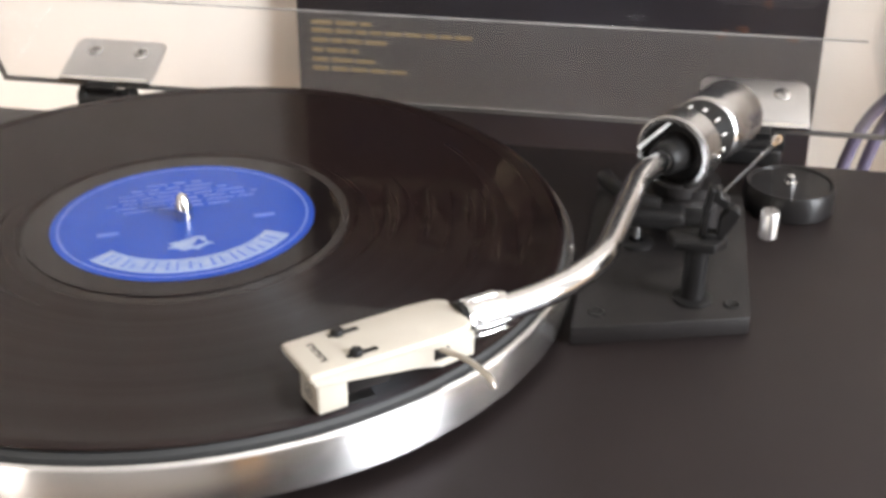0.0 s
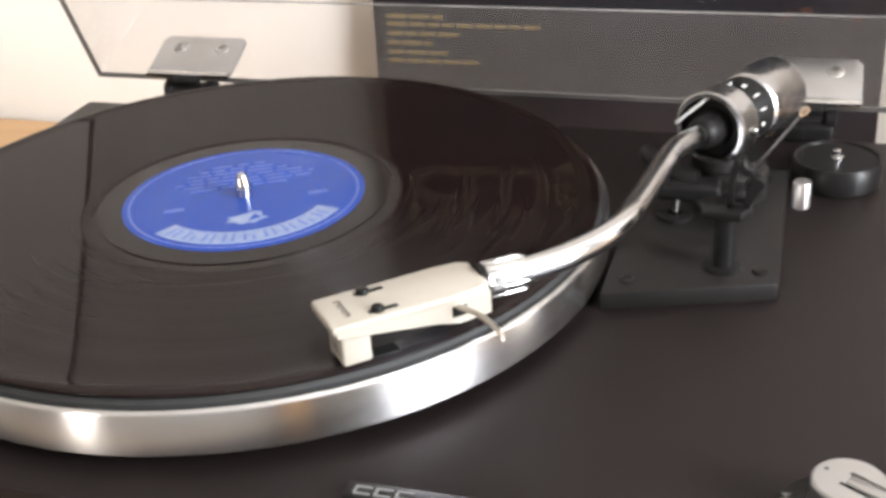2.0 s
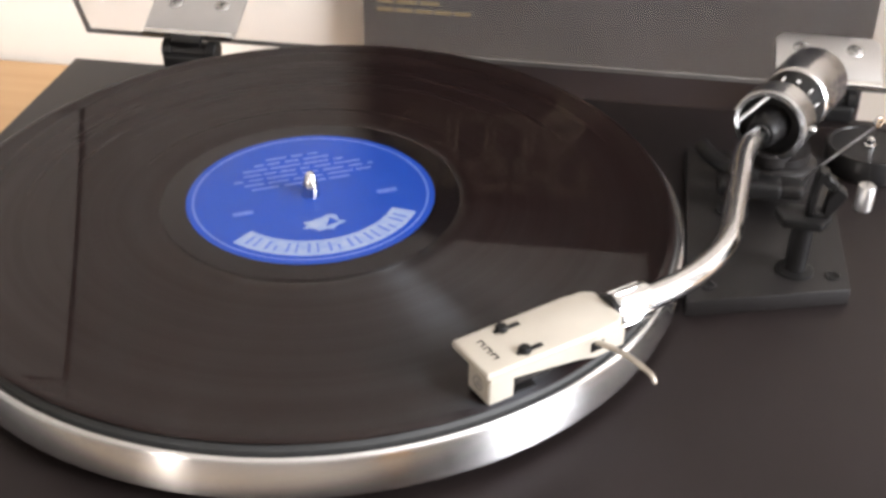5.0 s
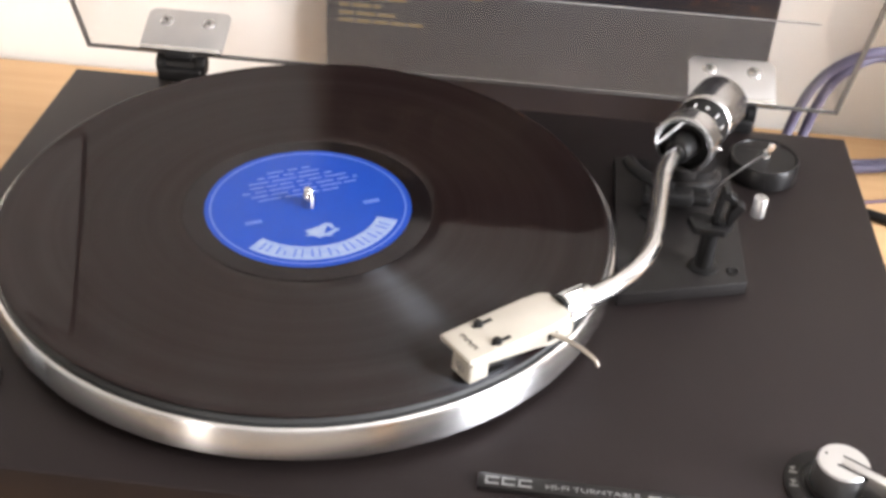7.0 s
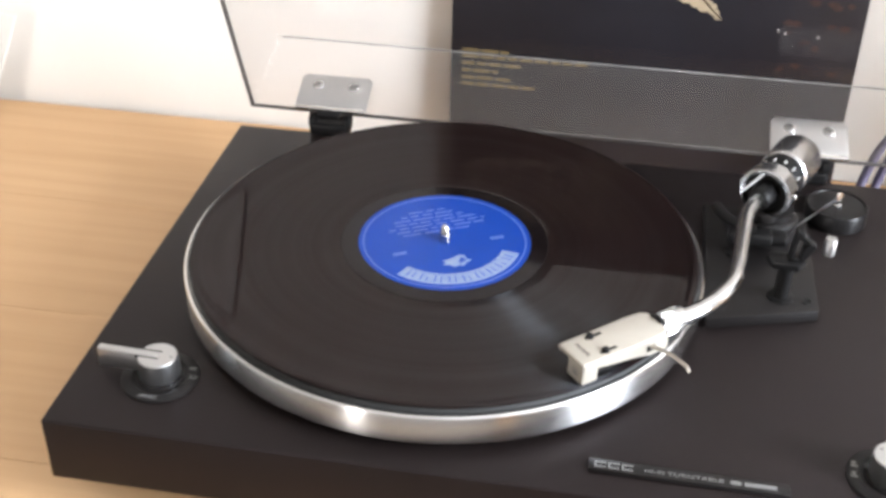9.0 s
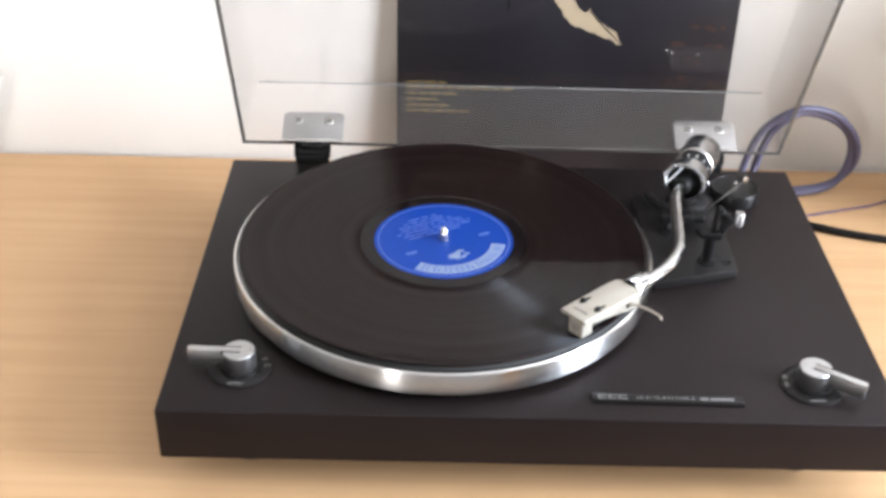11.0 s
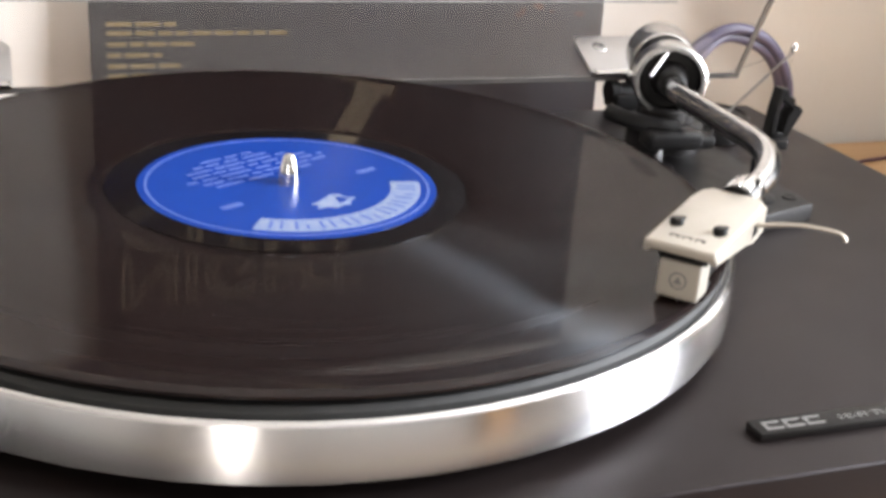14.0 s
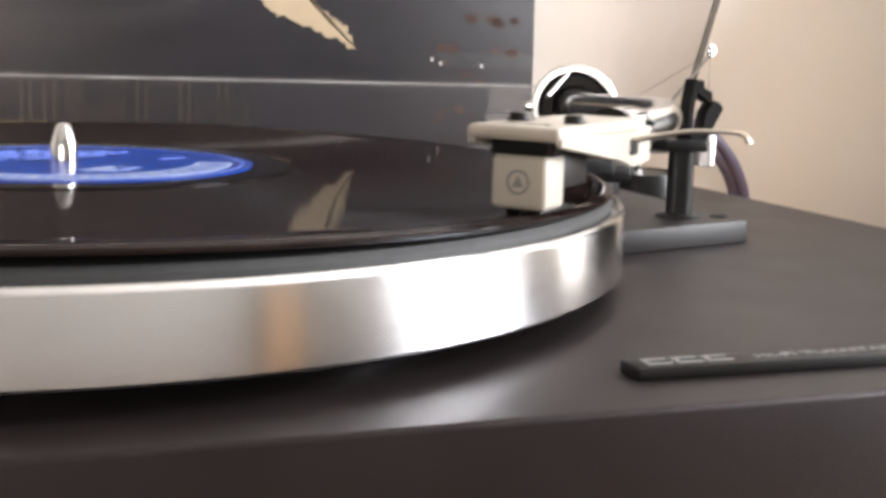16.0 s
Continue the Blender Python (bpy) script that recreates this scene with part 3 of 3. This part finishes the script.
# headshell and cartridge, in a frame that runs forward along the shell
HB = Vector((0.1225, -0.0787, 0.0424))
HU = Vector((-0.0405, -0.0360, -0.0002)).normalized()
HV = Vector((0, 0, 1)).cross(HU).normalized()      # to the shell's left as it points forward
HM = Matrix((( HU.x, HV.x, 0, HB.x), (HU.y, HV.y, 0, HB.y), (HU.z, HV.z, 1, HB.z), (0, 0, 0, 1)))
part("locking_collar", moved(lathe([(0, -0.0165), (0.0056, -0.0165), (0.0060, -0.0161), (0.0060, -0.0016), (0.0056, -0.0012), (0, -0.0012)], 40), HM @ Matrix.Translation((0, 0, -0.0015)) @ pose(0, 0, 0, 0, 90, 0)), M_CHROME, arm, "fluted chrome collar")
for k in range(10):
    a = 2 * math.pi * (k + 0.22) / 10
    part("rib", moved(box(-0.0150, -0.0022, -0.0011, 0.0011, 0.0050, 0.0064, 0.0004, 3), HM @ Matrix.Translation((0, 0, -0.0015)) @ Matrix.Rotation(a, 4, "X")), M_CHROME, arm)
shell = part("headshell", moved(slab([(0.0000, -0.0075), (0.0035, -0.0100), (0.0120, -0.0108), (0.0545, -0.0104), (0.0548, 0.0104), (0.0120, 0.0108), (0.0035, 0.0100), (0.0000, 0.0075)], 0.0000, 0.0030, 0.0011, 3), HM), M_CREAM, arm, "cream enamelled headshell")
for s in (-1, 1):
    flank = slab([(0.0010, -0.0070), (0.0010, 0.0012), (0.0535, 0.0012), (0.0535, -0.0010), (0.0200, -0.0058), (0.0120, -0.0078)], -0.0007, 0.0007, 0.0003, 1)
    part("flank", moved(flank, HM @ Matrix.Translation((0, s * 0.0098, 0)) @ pose(0, 0, 0, 90, 0, 0)), M_CREAM, arm)
part("seal_ring", moved(lathe([(0, -0.0014), (0.0064, -0.0014), (0.0064, 0.0008), (0, 0.0008)], 28), HM @ Matrix.Translation((0, 0, -0.0015)) @ pose(0, 0, 0, 0, 90, 0)), M_BLACK, arm)
part("back_wall", moved(box(0.0002, 0.0022, -0.0085, 0.0085, -0.0075, 0.0000, 0.0006), HM), M_CREAM, arm)
for s in (-1, 1):
    m = HM @ Matrix.Translation((0.0382, s * 0.00635, 0))
    part("slot", moved(box(-0.0068, 0.0030, -0.0010, 0.0010, 0.0029, 0.0031), m), M_BLACK, arm)
    part("fixing_screw", moved(lathe([(0, 0.0030), (0.0021, 0.0030), (0.0021, 0.0042), (0.0016, 0.0048), (0, 0.0048)], 20), m), M_BLACK, arm, "black fixing screw")
for k in range(3):
    part("logo_shape", moved(hollow(0.0466, 0.0486, -0.0052 + k * 0.0037, -0.0024 + k * 0.0037, 0.0030, 0.0031, 0.00055), HM), M_BLACK, arm)
lift_line = smooth_line([HM @ Vector(q) for q in ((0.0125, 0.0085, -0.0022), (0.0119, 0.0150, -0.0004), (0.0110, 0.0235, 0.0012), (0.0106, 0.0325, 0.0014), (0.0106, 0.0352, 0.0008), (0.0106, 0.0362, -0.0008))], 8)
blade = tube(lift_line, 0.0015, 12, 0.0008)
for v in blade.verts:
    near = min(lift_line, key=lambda q: (q - v.co).length)
    v.co.z = near.z + (v.co.z - near.z) * 0.45
part("finger_lift", blade, M_STEEL, arm, "thin flat metal finger lift")
part("lift_block", moved(box(0.0095, 0.0150, 0.0092, 0.0108, -0.0050, -0.0010, 0.0006), HM), M_GREY, arm)
CZ = 0.0008
cart = moved(slab([(0.0300, -0.0072), (0.0495, -0.0072), (0.0503, -0.0060), (0.0503, 0.0060), (0.0495, 0.0072), (0.0300, 0.0072)], CZ - 0.0040, CZ, 0.0005), HM)
part("cartridge_mount", cart, M_BLACK, arm, "black cartridge mount")
part("cartridge", moved(box(0.0410, 0.0510, -0.0062, 0.0062, CZ - 0.0152, CZ - 0.0040, 0.0012, 3), HM), M_CREAM, arm, "cream cartridge body")
part("cartridge_back", moved(box(0.0270, 0.0410, -0.0056, 0.0056, CZ - 0.0115, CZ - 0.0030, 0.0010), HM), M_GREY, arm)
part("badge_ring", moved(lathe([(0.0021, -0.0001), (0.0026, -0.0001), (0.0026, 0.0001), (0.0021, 0.0001)], 28, True), HM @ Matrix.Translation((0.05105, 0, CZ - 0.0095)) @ pose(0, 0, 0, 0, 90, 0)), M_SILVERPRINT, arm)
part("badge_mark", moved(slab([(-0.0013, -0.0010), (0.0013, -0.0010), (0, 0.0014)], -0.0001, 0.0001), HM @ Matrix.Translation((0.05105, 0, CZ - 0.0095)) @ pose(0, 0, 0, 90, 0, 90)), M_SILVERPRINT, arm)
part("stylus_holder", moved(slab([(0.0310, -0.0045), (0.0478, -0.0040), (0.0478, 0.0040), (0.0310, 0.0045)], CZ - 0.0164, CZ - 0.0154, 0.0004), HM), M_BLACK, arm, "black stylus holder")
part("stylus", tube([HM @ Vector((0.0470, 0, CZ - 0.0158)), HM @ Vector((0.0490, 0, CZ - 0.0165))], 0.0004, 8), M_SATIN, arm)

# raised lid: a shallow moulded box, turned up round its rear edge
OPEN = 66
LID = pose(0, 0.1640, 0.0150, -OPEN, 0, 0)
LX0, LX1, LD, LH = -0.1695, 0.2830, 0.320, 0.068


def lid_shell(inset, top, rim):
    bm = bmesh.new()
    t = 0.0035
    a = [(LX0 + inset, -inset, rim), (LX1 - inset, -inset, rim), (LX1 - inset, -LD + inset, rim), (LX0 + inset, -LD + inset, rim)]
    b = [(LX0 + inset + t, -inset, top), (LX1 - inset - t, -inset, top), (LX1 - inset - t, -LD + inset + t, top), (LX0 + inset + t, -LD + inset + t, top)]
    va, vb = [bm.verts.new(p) for p in a], [bm.verts.new(p) for p in b]
    for k in range(4):
        q = (k + 1) % 4
        bm.faces.new((va[k], va[q], vb[q], vb[k]))
    bm.faces.new(vb)
    hard = [e for e in bm.edges if not e.is_boundary]
    bmesh.ops.bevel(bm, geom=hard, offset=0.004 - inset * 0.6, segments=4, affect="EDGES", profile=0.5)
    return bm


T = 0.003
shell_bm = lid_shell(0, LH, 0)
lid = part("dust_cover", moved(shell_bm, LID), M_COVER, deck, "clear smoked acrylic dust cover, open", smooth=30)
lid.visible_shadow = False
inner = part("inner_face", moved(lid_shell(T, LH - T, 0), LID), M_COVER, lid, smooth=30)
inner.visible_shadow = False
# added bar: the highlight along the moulded edge, drawn as a pale strip
part("ridge_highlight", moved(tube([Vector((LX0 + 0.007, -0.0012, LH - 0.0012)), Vector((LX1 - 0.007, -0.0012, LH - 0.0012))], 0.0005, 8), LID), M_RIDGE_SHINE, lid, "added thin pale bar as the highlight on the lid's moulded edge")
rim = None
for p in ((LX0, LX1, -T, 0), (LX0, LX1, -LD, -LD + T), (LX0, LX0 + T, -LD + T, -T), (LX1 - T, LX1, -LD + T, -T)):
    rim = box(p[0], p[1], p[2], p[3], -0.0006, 0.0003, bm=rim)
part("rim", moved(rim, LID), M_EDGE, lid, "grey cut edge of the lid")


def hinge(cx, label):
    """A plate screwed inside the lid's rear face, with a black barrel on the plinth."""
    h = part("hinge", box(cx - 0.0140, cx + 0.0140, 0.1555, 0.1700, 0.0002, 0.0090, 0.0020, 3), M_BLACK, deck, label)
    for s in (-1, 1):
        part("knuckle", rod((cx + s * 0.0095, 0.1640, 0.0090), (cx + s * 0.0150, 0.1640, 0.0090), 0.0062), M_BLACK, h)
    part("barrel", rod((cx - 0.0095, 0.1640, 0.0088), (cx + 0.0095, 0.1640, 0.0088), 0.0050), M_GREY, h)
    plate_bm = slab([(-0.0258, 0.0010), (0.0258, 0.0010), (0.0258, 0.0275), (0.0228, 0.0310), (-0.0228, 0.0310), (-0.0258, 0.0275)], 0, 0.0014, 0.0004)
    m = LID @ Matrix(((1, 0, 0, cx), (0, 0, -1, -T - 0.0002), (0, 1, 0, 0), (0, 0, 0, 1)))
    moved(plate_bm, m)
    part("hinge_plate", plate_bm, M_SATIN, h, "satin aluminium hinge plate")
    part("lip", moved(box(-0.0250, 0.0250, -0.0022, 0.0012, 0.0004, 0.0030, 0.0004), m), M_CHROME, h)
    part("neck", moved(box(-0.0080, 0.0080, -0.0070, 0.0012, -0.0012, 0.0022, 0.0008), m), M_BLACK, h)
    for s in (-1, 1):
        ms = m @ Matrix.Translation((s * 0.0131, 0.0216, 0))
        part("screw", moved(lathe([(0, 0.0012), (0.0042, 0.0012), (0.0042, 0.0015), (0.0034, 0.0021), (0.0014, 0.0024), (0, 0.0024)], 28), ms), M_POLISH, h, "chrome cross-head screw")
        for a in (20, 110):
            part("cross_slot", moved(box(-0.0024, 0.0024, -0.00042, 0.00042, 0.0020, 0.0025), ms @ pose(0, 0, 0, 0, 0, a)), M_BLACK, h)


hinge(-0.1110, "hinge with satin plate and black barrel")
hinge(0.2205, "hinge with satin plate and black barrel")

# ---- the record ----
RR = 0.1463
ZR = 0.0267
record = thing("record", (0, 0, 0.0247), "black vinyl record with a blue label on the platter", "record")


def warped(bm):
    for v in bm.verts:
        r = math.hypot(v.co.x, v.co.y)
        v.co.z += 0.0011 * (r / RR) ** 3 * (math.cos(2 * math.atan2(v.co.y, v.co.x) - 2.6) + 0.5)
    return bm


prof = [(0.0036, ZR - 0.0020), (RR - 0.0006, ZR - 0.0018), (RR, ZR - 0.0011), (RR, ZR - 0.0006), (RR - 0.0012, ZR + 0.0001), (RR - 0.0036, ZR)]
part("disc", warped(lathe(prof + [(r, ZR - 0.0001) for r in np.linspace(RR - 0.0040, 0.0605, 14)] + [(0.0603, ZR - 0.0002), (0.0036, ZR - 0.0002)], 200, True)), M_VINYL, record, "grooved black vinyl")
part("lead_out", warped(lathe([(0.0495, ZR - 0.0001), (0.0602, ZR - 0.0001), (0.0602, ZR + 0.00012), (0.0495, ZR + 0.00012)], 160, True)), M_LAND, record)
lab = part("label", lathe([(0.0036, ZR - 0.0001), (0.0500, ZR - 0.0001), (0.0500, ZR + 0.00035), (0.0036, ZR + 0.00035)], 120, True), M_BLUE, record, "blue paper label with pale print")
LZ0, LZ1 = ZR + 0.0003, ZR + 0.00050
MID = -62
part("rim_line", lathe([(0.0468, LZ0), (0.0476, LZ0), (0.0476, LZ1 - 0.00005), (0.0468, LZ1 - 0.00005)], 120, True), M_INK2, lab)
part("banner", arc_band(0.0345, 0.0445, MID - 55, MID + 55, LZ0, LZ1), M_INK, lab, "pale curved banner")
for k in range(9):
    a = MID - 46 + k * 11.5
    part("banner_bar", arc_band(0.0364, 0.0428, a - 3.6, a - 1.9, LZ1 - 0.00005, LZ1 + 0.0001, 3), M_INK3, lab)
    part("banner_bar", arc_band((0.0364, 0.0392, 0.0364)[k % 3], 0.0428, a + 1.4, a + 2.8, LZ1 - 0.00005, LZ1 + 0.0001, 3), M_INK3, lab)
spin = pose(0, 0, 0, 0, 0, MID + 90)
rng = random.Random(5)
for k in range(7):
    w = (0.052, 0.060, 0.064, 0.058, 0.050, 0.040, 0.028)[k]
    x, end = -w / 2 + rng.random() * 0.006, w / 2 - rng.random() * 0.010
    while x < end - 0.002:
        run = min(rng.uniform(0.004, 0.013), end - x)
        part("print_bar", moved(box(x, x + run, 0.0097 + k * 0.0038, 0.0109 + k * 0.0038, LZ0, LZ1), spin), M_INK2, lab)
        x += run + rng.uniform(0.0012, 0.0024)
for sx in (-0.033, 0.026):
    part("print_bar", moved(box(sx, sx + 0.008, -0.0075, -0.0050, LZ0, LZ1), spin), M_INK2, lab)
emblem = [(0.0085 * (0.7 + 0.45 * rng.random()) * math.cos(2 * math.pi * k / 16), 0.0052 * (0.6 + 0.6 * rng.random()) * math.sin(2 * math.pi * k / 16)) for k in range(16)]
part("emblem", moved(slab(emblem, LZ0, LZ1), spin @ Matrix.Translation((0, -0.0225, 0))), M_INK, lab)
part("emblem_gap", moved(slab([(-0.002, -0.003), (0.0035, -0.001), (0.001, 0.003)], LZ1 - 0.0001, LZ1 + 0.0001), spin @ Matrix.Translation((0.002, -0.0225, 0))), M_BLUE, lab)

# ---- single adapter on the plinth ----
puck = thing("record_adapter", (0.2355, 0.1135, 0), "black plastic single adapter on the plinth", "adapter")
pm = Matrix.Translation((0.2355, 0.1135, 0))
part("body", moved(lathe([(0, 0.0001), (0.0190, 0.0001), (0.0196, 0.0008), (0.0196, 0.0108), (0.0186, 0.0120), (0.0176, 0.0118), (0.0172, 0.0112), (0, 0.0112)], 80), pm), M_GLOSS, puck)
part("centre_pin", moved(lathe([(0, 0.0110), (0.0030, 0.0110), (0.0030, 0.0120), (0.0018, 0.0124), (0.0018, 0.0150), (0.0012, 0.0154), (0, 0.0154)], 28), pm), M_CHROME, puck, "chrome centre pin")

# ---- record sleeve leaning on the wall ----
SW = 0.3065
SM = Matrix.Translation((-0.0445, 0.2815, TT)) @ pose(0, 0, 0, 90 - 2.2, 0, 0)    # x across, y up the sleeve, z towards the room
sleeve = thing("record_sleeve", (-0.0445 + SW / 2, 0.2830, TT), "dark printed record sleeve standing against the wall", "record sleeve")
part("card", moved(box(0, SW, 0, SW, -0.0035, 0, 0.0010), SM), M_SLEEVE, sleeve)
for k, (x0, x1, h) in enumerate(((0.009, 0.046, 0.0885), (0.009, 0.1120, 0.0835), (0.009, 0.057, 0.0775), (0.009, 0.038, 0.0715), (0.009, 0.048, 0.0655), (0.009, 0.068, 0.0600))):
    x = x0
    while x < x1 - 0.003:
        w = min(rng.choice((0.007, 0.010, 0.013)), x1 - x)
        part("print_bar", moved(box(x, x + w, h - 0.0012, h + 0.0012, -0.0001, 0.0002), SM), M_GOLD, sleeve)
        x += w + 0.0022
for text, x0, w, h0, tall in (("NIGHT", 0.0135, 0.146, 0.2390, 0.024), ("CLUB", 0.0135, 0.128, 0.2115, 0.024)):
    words, wide = letters(text, tall / 0.70, outline=0.0006)
    part("title", moved(words, SM @ Matrix.Translation((x0, h0, 0.0003)) @ Matrix.Diagonal((w / wide, 1, 0.3, 1))), M_TAN, sleeve, "thin tan outlined title")
part("line", moved(box(0.0115, 0.166, 0.2075, 0.2084, -0.0001, 0.0002), SM), M_BROWN, sleeve)
shape = [(0.118, 0.212), (0.126, 0.196), (0.133, 0.182), (0.141, 0.168), (0.150, 0.154), (0.158, 0.146), (0.170, 0.144), (0.180, 0.139), (0.190, 0.135), (0.203, 0.128), (0.200, 0.137), (0.193, 0.144), (0.186, 0.148), (0.178, 0.153), (0.173, 0.163), (0.170, 0.157), (0.162, 0.163), (0.155, 0.176), (0.148, 0.188), (0.140, 0.201), (0.130, 0.214)]
rough_shape = []
for (xa, ya), (xb, yb) in zip(shape, shape[1:] + shape[:1]):
    for q in range(6):
        rough_shape.append((xa + (xb - xa) * q / 6 + rng.uniform(-0.0016, 0.0016), ya + (yb - ya) * q / 6 + rng.uniform(-0.0016, 0.0016)))
part("pale_shape", moved(slab(rough_shape, -0.0001, 0.0002), SM), M_TAN, sleeve, "ragged pale printed shape")
part("pale_streak", moved(slab([(0.0985, 0.160), (0.1005, 0.158), (0.1008, 0.176), (0.1022, 0.196), (0.0992, 0.196)], -0.0001, 0.0002), SM), M_GREY, sleeve)
for k in range(22):
    x, h, r = rng.uniform(0.235, 0.3045), rng.uniform(0.092, 0.150), rng.uniform(0.0012, 0.0046)
    blot = [(x + r * rng.uniform(0.5, 1.4) * math.cos(a), h + 0.6 * r * rng.uniform(0.5, 1.4) * math.sin(a)) for a in (2 * math.pi * j / 9 for j in range(9))]
    part("brown_blot", moved(slab(blot, -0.0001, 0.00015), SM), M_BROWN, sleeve)
for x, h in ((0.246, 0.125), (0.251, 0.123), (0.275, 0.122)):
    part("spark", moved(rod((x, h, 0), (x, h, 0.0003), 0.0009, n=10), SM), M_WHITE, sleeve)

# ---- cables ----
for k, dx in enumerate((0, 0.0105)):
    run = [(0.262 + dx, 0.180, -0.050), (0.268 + dx, 0.205, -0.052), (0.272 + dx, 0.226, -0.036), (0.281 + dx * 0.9, 0.229, -0.004), (0.296 + dx * 0.5, 0.228, 0.0165 - dx * 0.3), (0.321, 0.230 + dx * 0.4, 0.0265 - dx * 0.55), (0.353 - dx * 0.1, 0.238 + dx * 0.3, 0.0155 - dx * 0.5), (0.377 - dx * 0.4, 0.246 + dx * 0.3, -0.012), (0.381 - dx * 0.5, 0.251, -0.040), (0.364, 0.252 - dx * 0.3, -0.0605), (0.333, 0.249 - dx * 0.6, -0.0665), (0.300, 0.246 - dx * 0.6, -0.0665), (0.250, 0.240 - dx * 0.6, -0.0665)]
    solid("audio_cable", tube(smooth_line(run, 10), 0.0034, 14), M_CABLE, "grey-violet audio cable looped behind the turntable", "cable", "twin audio cables")
solid("earth_wire", tube(smooth_line([(0.270, 0.190, -0.0686), (0.325, 0.203, -0.0686), (0.360, 0.214, -0.0686), (0.397, 0.226, -0.0686), (0.440, 0.246, -0.0686), (0.52, 0.262, -0.0686)], 10), 0.0013, 10), M_WIRE, "thin plum-coloured wire lying on the table", "wire")
solid("mains_cable", tube(smooth_line([(0.268, 0.200, -0.0664), (0.300, 0.197, -0.0664), (0.330, 0.184, -0.0664), (0.360, 0.172, -0.0664), (0.400, 0.163, -0.0664), (0.470, 0.163, -0.0664), (0.56, 0.180, -0.0664)], 10), 0.0035, 14), M_BLACK, "black mains cable lying on the table", "cable")

# ---- at the table's ends ----
box_thing = thing("loudspeaker", (0.66, 0.2, TT), "black boxed loudspeaker on the table by the wall", "loudspeaker")
part("cabinet", moved(box(-0.085, 0.085, -0.085, 0.085, 0, 0.275, 0.004), pose(0.643, 0.203, TT, 0, 0, 0)), M_BLACK, box_thing)
card = bmesh.new()
line = [(-0.405 - 0.034 * (1 - k / 6), k / 6) for k in range(7)]
n = 10
cols = []
for j in range(n + 1):
    u = j / n
    cols.append([(x - u * 0.20, 0.262 + 0.016 * math.sin(u * 3) + 0.012 * h, TT + h * 0.088) for x, h in line])
fa, fb = [[card.verts.new(p) for p in c] for c in cols], [[card.verts.new((p[0], p[1] + 0.0015, p[2])) for p in c] for c in cols]
for j in range(n):
    for k in range(6):
        card.faces.new((fa[j][k], fa[j + 1][k], fa[j + 1][k + 1], fa[j][k + 1]))
        card.faces.new((fb[j][k], fb[j][k + 1], fb[j + 1][k + 1], fb[j + 1][k]))
for k in range(6):
    for c in (0, n):
        card.faces.new((fa[c][k], fa[c][k + 1], fb[c][k + 1], fb[c][k]))
for j in range(n):
    for k in (0, 6):
        card.faces.new((fa[j][k], fa[j + 1][k], fb[j + 1][k], fb[j][k]))
solid("paper_sheet", card, M_PAPER, "white paper sheet propped against the wall", "paper")
